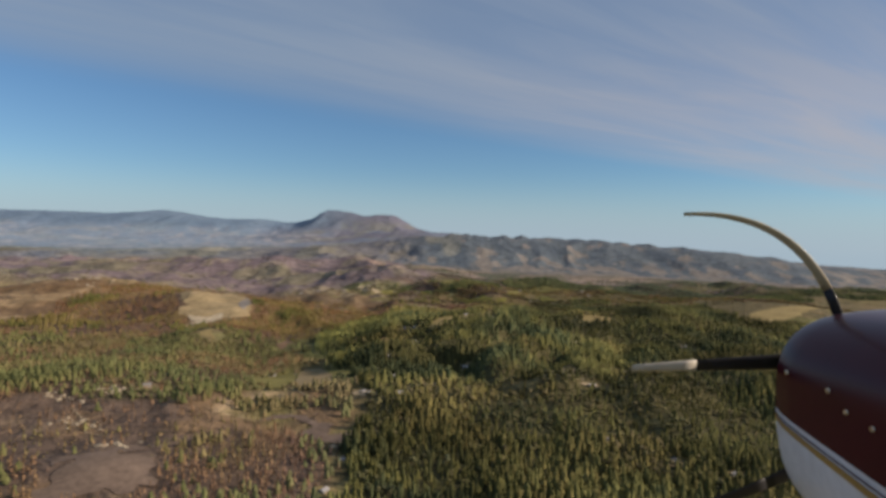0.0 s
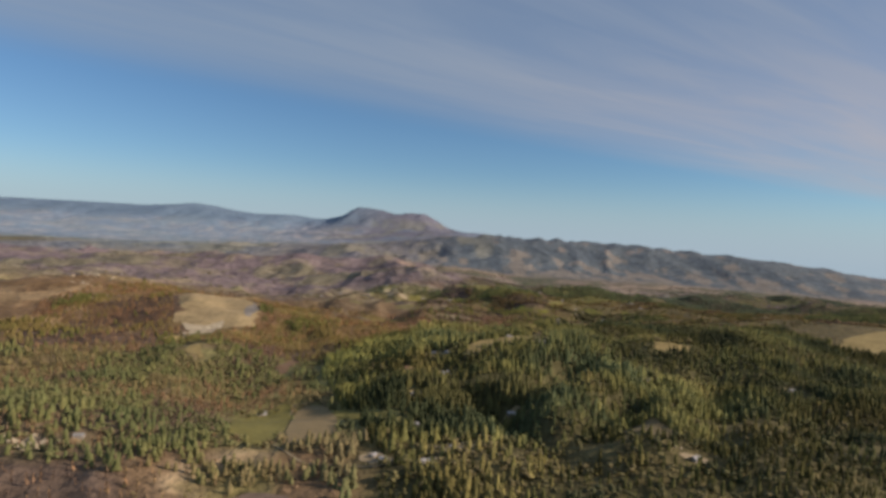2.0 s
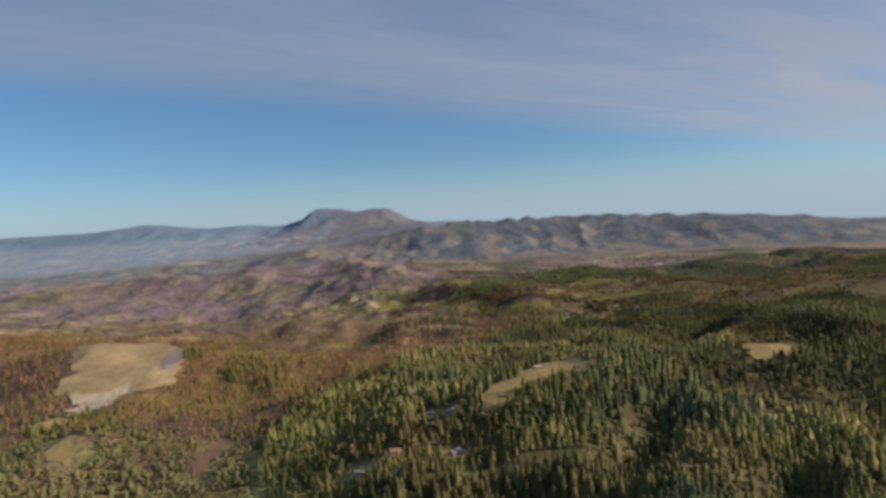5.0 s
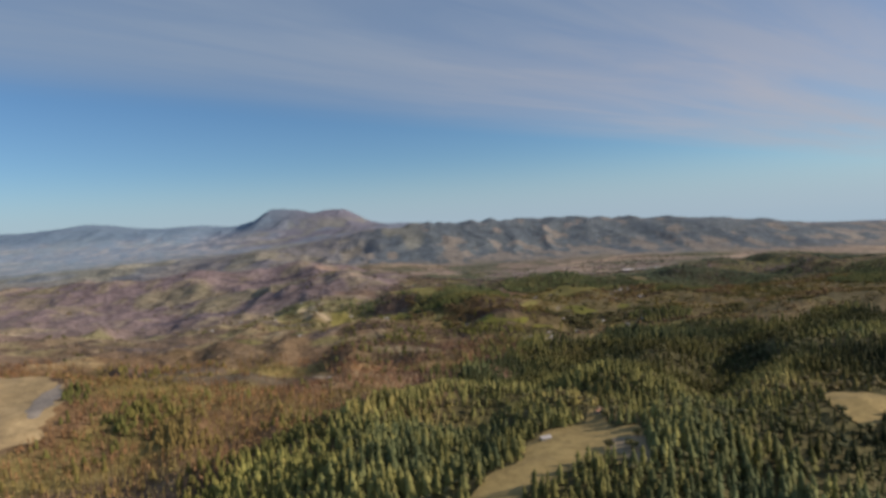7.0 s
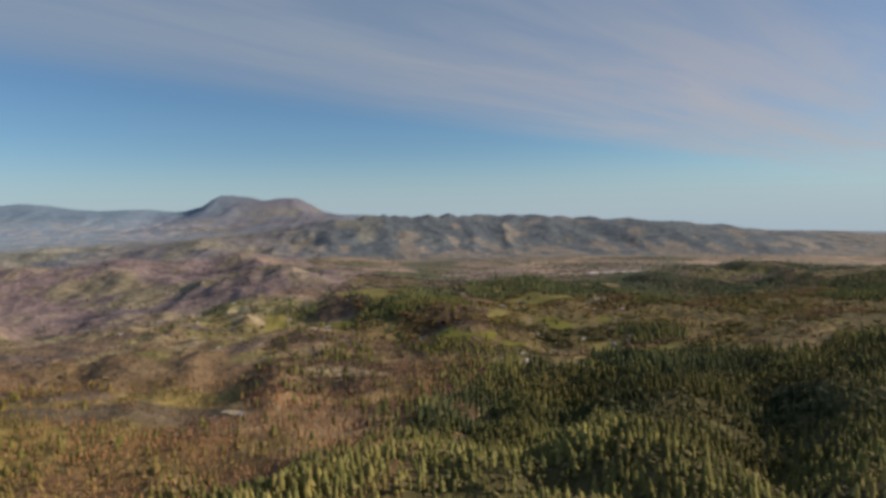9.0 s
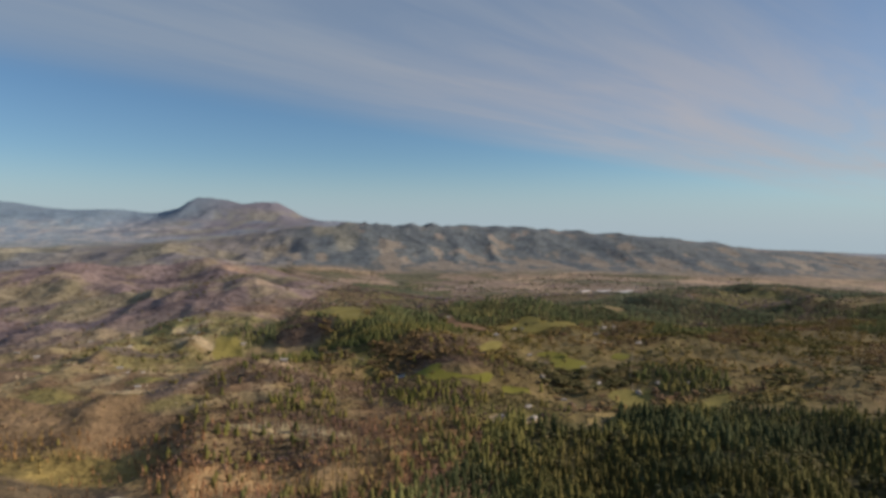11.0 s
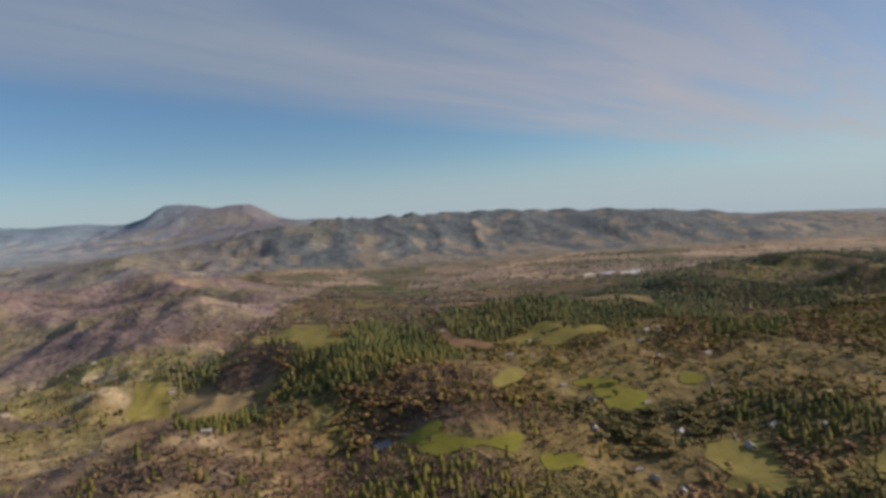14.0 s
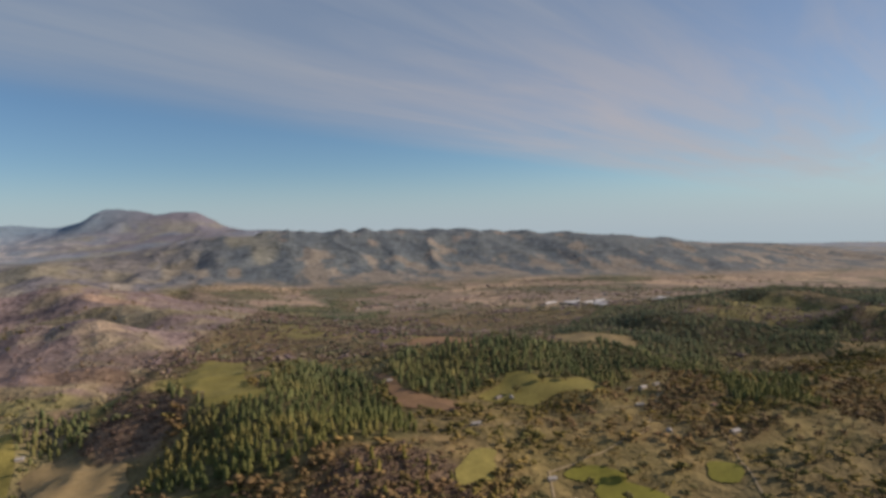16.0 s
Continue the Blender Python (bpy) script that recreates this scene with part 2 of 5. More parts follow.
# hills near the flight: x, y, half-widths along x and y, height, turn in degrees
HILLS = [
    (48, 432, 95, 68, 22, 12),      # wooded hill with the hilltop meadow
    (30, 305, 90, 50, 9, -10),      # its wooded foot
    (-142, 292, 48, 45, 9, 0),      # burnt spur
    (-205, 560, 62, 36, 14, 8),     # hill with the bare scar
    (-370, 640, 80, 75, 20, 0),     # rocky hill
    (52, 797, 34, 26, 12, 0),       # wooded knob
    (8, 905, 42, 44, 9, 0),         # meadow knoll
    (62, 728, 17, 15, 7, 0),        # burnt knob
    (140, 925, 62, 36, 11, 0),      # wooded bank
    (-95, 1060, 75, 40, 10, 15),    # rocky burnt hill
    (-315, 950, 120, 130, -15, 0),  # basin
    (-105, 970, 50, 42, 12, 0),
    (-120, 468, 30, 20, 6, 0),
    (-215, 1550, 250, 55, 17, -62),  # far burnt hills
    (-330, 1320, 120, 30, 12, 10),
    (-110, 1062, 75, 15, 9, 4),
    (-230, 1120, 70, 18, 9, -10),
    (-60, 1180, 60, 20, 8, -15),
    (-520, 1330, 150, 70, 14, 0),
    (440, 1120, 120, 42, 8, 40),   # dark wooded ridge over the valley
    (330, 955, 75, 34, -9, 38),     # dell in front of it
    (400, 1010, 16, 60, -9, 20),    # gullies down its side
    (300, 1030, 12, 42, -7, 30),
    (240, 1150, 75, 75, -9, 0),
    (480, 1080, 16, 60, -9, 15),
    (640, 1260, 140, 60, 12, 25),
    (600, 900, 120, 90, 14, 0),
    (180, 505, 70, 50, 12, 0),
    (300, 640, 80, 60, 15, 0),      # golden hill
    (-115, 440, 45, 35, -6, 0),
    (-430, 1900, 260, 90, 12, 0),
    (-140, 1300, 135, 26, 11, -54),
    (-75, 1045, 72, 15, 8, -46),
    (-205, 1130, 60, 15, 7, -20),
    (8, 315, 26, 6, -11, -67),       # gullies in the wooded hill
    (38, 362, 26, 7, -12, 61),
    (100, 350, 40, 8, -9, 70),
    (8, 470, 30, 10, -7, 20),
    (38, 580, 32, 9, -6, 65),
    (0, 450, 9, 26, -6, -8),
    (30, 545, 9, 50, -5, -17),
    (18, 478, 18, 8, -4, 8),
    (64, 562, 9, 42, -7, -25),
    (90, 488, 8, 34, -10, -20),
    (128, 540, 9, 40, -10, -25),
    (40, 474, 7, 20, -7, 10),
    (60, 330, 6, 34, -9, -30),
    (-95, 182, 16, 13, 4, 0),
    # swells and hollows of the lower slopes
    (10, 857, 22, 22, 5.5, 0),
    (-57, 867, 26, 26, -7.0, 0),
    (-17, 834, 22, 22, -10.3, 0),
    (31, 741, 18, 18, -5.9, 0),
    (148, 865, 26, 26, 3.3, 0),
    (177, 884, 24, 24, -1.6, 0),
    (128, 911, 24, 24, 6.6, 0),
    (84, 868, 24, 24, 2.7, 0),
    (118, 1005, 34, 34, 5.4, 0),
    (193, 830, 34, 34, 5.0, 0),
    (195, 763, 34, 34, 5.1, 0),
    (-77, 1018, 32, 32, 11.5, 0),
    (105, 695, 30, 30, -3.4, 0),
    (-7, 654, 26, 26, 4.2, 0),
    (26, 564, 26, 26, 1.2, 0),
    (44, 742, 16, 14, 5.0, 0),
    (64, 438, 16, 16, -4.5, 0),
    (-84, 346, 40, 36, -11.5, 0),
    (-30, 800, 20, 18, -7, 0),
    (-23, 307, 20, 20, -6.8, 0),
    (-7, 275, 18, 18, -1.4, 0),
    (-41, 361, 20, 20, 1.7, 0),
    (-115, 470, 30, 30, -8.7, 0),
    (-1, 396, 15, 15, 4.5, 0),
    (17, 418, 12, 12, 1.3, 0),
    (35, 434, 14, 14, -1.2, 0),
    (494, 1195, 60, 60, -2.5, 0),
    (-145, 429, 26, 26, 7.6, 0),
    (119, 485, 30, 30, -3.2, 0),
]


def height(x, y):
    """Height of the ground at x, y."""
    x, y = np.asarray(x, float), np.asarray(y, float)
    z = 3.2 * fbm(x, y, 190, 3, 3) + 1.0 * fbm(x, y, 45, 3, 9)
    z = z * (1 - 0.75 * ramp(y, 1150, 1500) * ramp(x, -150, 100))
    for hx, hy, sx, sy, h, turn in HILLS:
        c, s = math.cos(math.radians(turn)), math.sin(math.radians(turn))
        u, v = (x - hx) * c + (y - hy) * s, (y - hy) * c - (x - hx) * s
        z = z + h * np.exp(-0.5 * ((u / sx) ** 2 + (v / sy) ** 2))
    z = z - 12 * ramp(y, 900, 1500) * ramp(x, -350, 100) - 16 * ramp(y, 1080, 1360) * ramp(x, -60, 160) * (1 - ramp(y, 1640, 2000))
    z = z + 9 * (creased(x, y, 95, 3, 17) - 0.62) * ramp(x, -70, -20) * (1 - ramp(x, 240, 330)) * ramp(y, 200, 270) * (1 - ramp(y, 540, 640))
    folded = ramp(y, 190, 260) * (1 - ramp(y, 900, 1000)) * (1 - ramp(np.abs(x), 260, 340))
    for fx, fy, fr in ((-65, 293, 27), (16, 404, 26), (100, 428, 16), (14, 890, 20), (94, 870, 22), (155, 858, 22), (-34, 812, 22), (56, 724, 18), (116, 746, 22)):
        folded = folded * (1 - 0.85 * np.exp(-(((x - fx) / fr) ** 2 + ((y - fy) / fr) ** 2) ** 2))
    z = z + folded * (7.5 * (creased(x + 6 * vnoise(x, y, 30, 8), y, 62, 3, 19) - 0.66))
    # uneven burnt country on the far left
    left = ramp(-x, 0, 130) * ramp(y, 760, 1000) * (1 - ramp(y, 1900, 2300))
    z = z + left * (18 * (creased(x, y, 260, 3, 21) - 0.7) + 27 * (creased(x, y, 130, 4, 25) - 0.72))
    mid = ramp(-x, -40, 60) * ramp(y, 540, 640) * (1 - ramp(y, 900, 1050))
    z = z + mid * 20 * (creased(x, y, 90, 4, 23) - 0.68)
    right = ramp(x, 190, 300) * ramp(y, 780, 900) * (1 - ramp(y, 1180, 1330))
    z = z + right * 18 * (creased(x, y, 150, 4, 27) - 0.66)
    # the long ridge beyond the valley
    crest_y = 2180 + 70 * vnoise(x, 0 * x, 500, 5) + 0.05 * x
    d = (y - crest_y) / 430.0
    front = ramp(d, -1.0, 0.0) ** 1.25
    folds = creased(x + 0.25 * y + 55 * fbm(x, y, 170, 3, 33), y * 0.36, 150, 5, 31)
    tall = 92 + 7 * vnoise(x, 0 * x, 330, 41) + 4 * vnoise(x, 0 * x, 85, 43) * ramp(d, -0.5, -0.05) + (4.5 * vnoise(x, 0 * x, 34, 44) + 3.5 * vnoise(x, 0 * x, 16, 45)) * ramp(d, -0.2, -0.03) - np.minimum(0.056 * np.maximum(x - 480, 0), 80)
    crag = creased(x - 0.12 * y + 45 * vnoise(x, y, 110, 34), y * 0.75, 105, 5, 35)
    ridge = tall * front * (1 - 0.5 * ramp(d, 0.0, 1.6)) + ((folds - 0.68) * 24 + (crag - 0.68) * 44) * np.sqrt(front) * (1 - front * 0.85)
    z = z + ridge * (0.2 * ramp(x, -1500, -500) + 0.8 * ramp(x, -560, 120))
    z = z - 0.028 * np.maximum(x - 500, 0)
    # the far mountains
    rise = ramp(y, 2050, 4300)
    far = 70 * rise + 34 * ramp(y, 2100, 2900) * (creased(x, y, 520, 4, 51) - 0.6)
    z = z + far * (1 - ramp(x, -250, 500) * 0.75)
    # their crest, with the flat-topped double peak
    crest = np.interp(x, [-4000, -3050, -2276, -2060, -1930, -1800, -1690, -1532, -1390, -1240, -1060, -960, -880, -830, -812, -784, -655, -535, -495, -420, -345, -300, -215, -164, -90, 90, 300, 800, 2000, 4000],
                      [175, 180, 178, 190, 206, 196, 176, 158, 158, 163, 141, 158, 178, 208, 226, 240, 228, 221, 219, 218, 213, 196, 146, 123, 105, 101, 82, 40, -40, -130])
    crest = crest - 21 * np.exp(-0.5 * ((x + 535) / 42) ** 2 - 0.5 * ((y - 4420) / 100) ** 2)
    wall = np.exp(-0.5 * ((y - 4420) / (330.0 + 60 * vnoise(x, 0 * x, 260, 75))) ** 2)
    z = z * (1 - wall) + wall * (crest + 3.0 * vnoise(x, y, 42, 73) + 2.5 * vnoise(x, y, 20, 74))
    z = z + 26 * (creased(x + 60 * vnoise(x, y, 300, 76), y * 0.35, 190, 4, 71) - 0.66) * 4 * wall * (1 - wall) * (1 - ramp(x, 0, 400))
    return z


# ---------------------------------------------------------------- mesh helpers


def mesh_from(name, verts, faces, mat, smooth=False, tint=None, attribute="tint"):
    me = bpy.data.meshes.new(name)
    verts, faces = np.asarray(verts, np.float32), np.asarray(faces, np.int32)
    me.vertices.add(len(verts))
    me.vertices.foreach_set("co", verts.ravel())
    n, k = faces.shape
    me.loops.add(n * k)
    me.loops.foreach_set("vertex_index", faces.ravel())
    me.polygons.add(n)
    me.polygons.foreach_set("loop_start", np.arange(0, n * k, k, dtype=np.int32))
    me.polygons.foreach_set("loop_total", np.full(n, k, np.int32))
    if smooth:
        me.polygons.foreach_set("use_smooth", np.ones(n, bool))
    if tint is not None:
        at = me.color_attributes.new(attribute, "FLOAT_COLOR", "POINT")
        at.data.foreach_set("color", np.concatenate([tint, np.ones((len(tint), 1))], 1).astype(np.float32).ravel())
    me.materials.append(mat)
    me.update(calc_edges=True)
    return me


def part(name, bm, mat, parent, label="", smooth=False):
    me = bpy.data.meshes.new(name)
    bm.to_mesh(me)
    bm.free()
    me.materials.append(mat)
    if smooth:
        me.polygons.foreach_set("use_smooth", np.ones(len(me.polygons), bool))
    ob = new(name, me)
    ob.parent = parent
    if label:
        tagged(ob, label)
    return ob


def inside(x, y, poly):
    """Whether the points lie inside a polygon."""
    hit = np.zeros(np.shape(x), bool)
    for (x0, y0), (x1, y1) in zip(poly, poly[1:] + poly[:1]):
        cross = ((y0 > y) != (y1 > y))
        at = (x1 - x0) * (y - y0) / ((y1 - y0) if y1 != y0 else 1e-9) + x0
        hit ^= cross & (x < at)
    return hit


# ---------------------------------------------------------------- what grows where
MIXED = 5   # from this one on the woods stand in clumps
WOODS = [
    [(-36, 120), (-26, 170), (-28, 200), (-26, 232), (-22, 254), (-33, 283), (-47, 322), (-56, 342), (-66, 364), (-83, 392), (-80, 440), (-62, 460), (-43, 456), (-29, 468), (-11, 519), (14, 594), (44, 632), (70, 655), (116, 652),
     (200, 620), (260, 640), (255, 560), (225, 500), (240, 470), (300, 540), (340, 500), (300, 380), (280, 250), (200, 120)],
    [(-9, 905), (2, 864), (8, 860), (27, 865), (24, 893), (36, 913), (50, 945), (62, 925), (70, 900), (75, 855), (79, 812), (70, 787), (48, 782), (30, 774), (10, 780), (-13, 802), (-14, 842), (-6, 862)],
    [(-84, 875), (-73, 910), (-45, 898), (-38, 866), (-60, 872)],
    [(83, 894), (88, 932), (104, 914), (130, 927), (153, 922), (168, 912), (186, 922), (209, 924), (203, 892), (178, 846), (160, 850), (150, 868), (128, 872), (111, 853), (99, 854), (87, 868)],
    [(148, 703), (165, 714), (186, 699), (172, 673), (146, 680)],
    [(175, 838), (188, 902), (216, 924), (260, 890), (300, 910), (318, 880), (240, 800), (205, 775)],
    [(203, 925), (216, 1015), (275, 1100), (346, 1170), (430, 1205), (523, 1310), (700, 1320), (900, 1250), (700, 1040), (502, 1000), (400, 930), (320, 890), (262, 930)],
    [(316, 880), (300, 910), (354, 956), (425, 940), (700, 1040), (900, 1000), (666, 840), (400, 780)],
    [(26, 1380), (65, 1540), (135, 1580), (198, 1500), (160, 1356), (84, 1250)],
    [(-52, 828), (-44, 806), (-16, 796), (-6, 770), (-28, 756), (-46, 785)],
]
# houses: x, y, kind, turn
HOMES = [(-30, 199, 0, 20), (-31, 176, 0, 70), (-23, 309, 0, 15), (65, 273, 0, 40), (60, 222, 0, 10), (75, 201, 1, 80), (89, 191, 0, 30), (143, 376, 0, 25), (-42, 366, 0, 5), (-27, 337, 0, 60),
         (-25, 338, 1, 0), (-15, 367, 0, 40), (-22, 392, 0, 10), (-16, 389, 0, 50), (16, 417, 0, 20), (13, 326, 0, 0), (34, 432, 2, 30), (121, 652, 0, 20), (107, 766, 0, 5), (184, 839, 0, 15),
         (107, 752, 0, 30), (111, 748, 1, 120), (192, 841, 0, 10), (169, 818, 0, 0), (179, 842, 0, 35), (99, 719, 0, 70), (127, 736, 0, 15), (125, 711, 0, 45), (81, 882, 0, 10), (123, 854, 1, 30), (128, 851, 0, 80),
         (99, 812, 0, 0), (130, 912, 2, 10), (-56, 597, 0, 80), (-71, 596, 1, 10), (-86, 329, 0, 30), (-8, 280, 1, 20), (-29, 265, 0, 50), (151, 701, 0, 20), (137, 693, 1, 75), (161, 691, 0, 40), (-100, 906, 0, 10),
         (-118, 929, 0, 40), (-188, 858, 0, 20), (-204, 869, 1, 0), (-64, 872, 0, 15), (161, 787, 0, 60), (177, 774, 0, 10), (194, 806, 2, 30),
         (102, 686, 1, 100), (76, 668, 0, 20), (74, 654, 0, 60), (101, 694, 0, 0), (105, 677, 0, 40), (180, 710, 0, 10), (-28, 757, 0, 0), (61, 655, 1, 30), (-120, 263, 0, 20), (79, 378, 0, 45), (-32, 371, 2, 10), (-43, 361, 2, 60),
         (-16, 263, 0, 35), (-32, 268, 0, 75), (-106, 760, 0, 30), (-99, 764, 0, 80), (-121, 800, 0, 10), (-129, 844, 0, 50), (-176, 914, 0, 20), (-88, 717, 0, 15)]
CLEARINGS = [(hx, hy, 4.6, 3.6, ht) for hx, hy, hk, ht in HOMES] + [  # x, y, half-widths, turn: no trees here
    (30, 276, 13, 4, 20), (-66, 264, 18, 5, 0), (100, 320, 16, 6, -20), (130, 300, 14, 6, 10), (-64, 307, 14, 20, -14), (-85, 310, 12, 14, 0), (-43, 318, 14, 4, -20),
    (-14, 367, 5, 4, 0), (-42, 366, 6, 5, 0), (-7, 280, 9, 5, 0), (65, 273, 9, 4, 30), (13, 326, 5, 3, 0), (143, 376, 6, 4, 0), (85, 300, 11, 5, 20),
    (97, 651, 13, 7, 30), (109, 764, 11, 9, 0), (152, 746, 9, 8, 0), (56, 296, 9, 13, 0), (-98, 411, 6, 26, 10), (-147, 408, 8, 22, 35),
]


OPEN_LAND = []   # outlines of the fields and meadows, filled as they are laid


def in_clearing(x, y, grow=1.0):
    hit = np.zeros(np.shape(x), bool)
    for outline in OPEN_LAND:
        hit |= inside(x, y, outline)
    for ex, ey, a, b, turn in CLEARINGS:
        c, s = math.cos(radians(turn)), math.sin(radians(turn))
        u, v = (x - ex) * c + (y - ey) * s, (y - ey) * c - (x - ex) * s
        hit |= (u / (a * grow)) ** 2 + (v / (b * grow)) ** 2 < 1 + 0.35 * vnoise(x, y, 9, 77)
    return hit


def wooded(x, y):
    wob = 9 * vnoise(x, y, 30, 81)
    hit = np.zeros(np.shape(x), bool)
    for k, poly in enumerate(WOODS):
        here = inside(x + wob, y - wob, poly)
        hit |= here & (fbm(x, y, 80, 3, 83) > (0.04 if k == MIXED else -0.2)) if k >= MIXED else here
    return hit


def burnt(x, y):
    """1 where the fire has been, 0 where not."""
    edge_x = np.interp(y, [0, 190, 250, 330, 400, 480, 540, 640, 700, 780, 900, 1000, 1300, 1700], [-20, -22, -34, -60, -88, -8, 24, 54, 20, -45, -52, -20, 20, 60])
    return ramp(edge_x - x + 14 * fbm(x, y, 70, 3, 91), -9, 9) * (1 - 0.9 * ramp(y, 1480, 1700))


def green_again(x, y):
    """The greener, half-burnt slopes."""
    d = ((x + 140) / 130) ** 2 + ((y - 345) / 88) ** 2
    e = ((x + 112) / 62) ** 2 + ((y - 870) / 75) ** 2
    return np.maximum(ramp(-d + 0.5 * fbm(x, y, 60, 3, 95), -1.1, -0.6), 0.8 * ramp(-e + 0.6 * fbm(x, y, 40, 3, 96), -1.0, -0.5))


def open_woods(x, y):
    """Where the wood opens into grass, oaks and houses."""
    a = ((x - 30) / 85) ** 2 + ((y - 274) / 20) ** 2
    b = ((x - 115) / 42) ** 2 + ((y - 318) / 34) ** 2
    return np.maximum(ramp(-a + 0.6 * fbm(x, y, 25, 2, 97), -1.2, -0.5), 0.8 * ramp(-b + 0.7 * fbm(x, y, 25, 2, 98), -1.2, -0.5))


# patches of burnt and half-green land with soft edges: x, y, half-widths, turn, colour
SOFT = [(-25, 878, 21, 27, 0, (0.165, 0.115, 0.09)), (60, 755, 22, 30, 0, (0.15, 0.105, 0.082)), (47, 692, 18, 14, 0, (0.15, 0.105, 0.08)),
        (-112, 672, 74, 24, 0, (0.16, 0.11, 0.072)), (-104, 608, 50, 24, 8, (0.105, 0.082, 0.064)), (-150, 640, 40, 14, 0, (0.115, 0.085, 0.07)),
        (-73, 738, 9, 58, 4, (0.1, 0.08, 0.075)), (-44, 716, 13, 12, 0, (0.105, 0.085, 0.075)), (-20, 718, 6, 15, 0, (0.11, 0.085, 0.075)),
        (-120, 708, 16, 13, -30, (0.22, 0.195, 0.075)), (-85, 728, 8, 6, 0, (0.2, 0.185, 0.065)), (-90, 712, 10, 6, 0, (0.38, 0.31, 0.2)),
        (-60, 690, 16, 5, 10, (0.2, 0.175, 0.08)), (-135, 845, 42, 14, -10, (0.22, 0.195, 0.095)), (-181, 938, 60, 13, -40, (0.26, 0.21, 0.135)),
        (-112, 912, 66, 15, 12, (0.215, 0.195, 0.085)), (-125, 939, 22, 12, 0, (0.19, 0.18, 0.065)), (-93, 867, 14, 7, 0, (0.34, 0.28, 0.19)),
        (-210, 760, 40, 16, 15, (0.11, 0.088, 0.085)), (-179, 819, 34, 10, 0, (0.21, 0.185, 0.09)), (-300, 900, 60, 20, 0, (0.2, 0.18, 0.095)),
        (-240, 1010, 70, 22, -8, (0.12, 0.098, 0.105)), (-82, 960, 40, 12, 10, (0.13, 0.1, 0.1)), (-134, 778, 26, 9, 20, (0.21, 0.185, 0.085)),
        (-130, 835, 40, 8, 5, (0.115, 0.092, 0.088)), (-100, 1075, 60, 12, 4, (0.2, 0.18, 0.09)), (58, 743, 27, 24, 0, (0.135, 0.092, 0.068)),
        (16, 723, 20, 16, 0, (0.15, 0.1, 0.07)), (-82, 1036, 26, 11, 0, (0.32, 0.25, 0.165)), (-215, 1450, 52, 70, 0, (0.225, 0.2, 0.095)),
        # dark strips at y 1068 and 1308: crest shade and brush painted in
        (-120, 1068, 84, 7, 4, (0.095, 0.072, 0.068)), (-200, 1308, 120, 10, 0, (0.1, 0.08, 0.08)), (-128, 1326, 32, 14, 0, (0.28, 0.2, 0.13)),
        (-270, 1400, 60, 30, 0, (0.12, 0.095, 0.1)), (-106, 916, 15, 8, 0, (0.35, 0.29, 0.195)), (-81, 897, 12, 15, 0, (0.23, 0.2, 0.1)),
        (-120, 924, 27, 10, 0, (0.2, 0.19, 0.072)), (-149, 1007, 40, 9, 0, (0.12, 0.092, 0.088)), (-59, 958, 30, 10, -8, (0.17, 0.12, 0.085)),
        (-36, 986, 30, 14, 0, (0.13, 0.098, 0.085)), (10, 998, 40, 16, 0, (0.17, 0.115, 0.08)), (-26, 660, 44, 28, 0, (0.145, 0.11, 0.066)),
        (-240, 690, 60, 24, 10, (0.12, 0.092, 0.08)), (-60, 770, 20, 14, 0, (0.13, 0.1, 0.075)), (-17, 650, 27, 4.5, -10, (0.42, 0.35, 0.22)),
        (-40, 689, 30, 5, 12, (0.25, 0.2, 0.12)), (12, 688, 22, 5, -14, (0.22, 0.17, 0.1))]


def soft_patches(col, x, y):
    wx, wy = x + 7 * fbm(x, y, 26, 3, 231), y + 7 * fbm(x, y, 26, 3, 233)
    for ex, ey, a, b, turn, tone in SOFT:
        c, s = math.cos(radians(turn)), math.sin(radians(turn))
        u, v = (wx - ex) * c + (wy - ey) * s, (wy - ey) * c - (wx - ex) * s
        col = blend(col, tone, 0.85 * ramp(-np.hypot(u / a, v / b), -1.1, -0.78))
    return col


def blend(a, b, f):
    return a * (1 - f[..., None]) + np.asarray(b, float) * f[..., None]


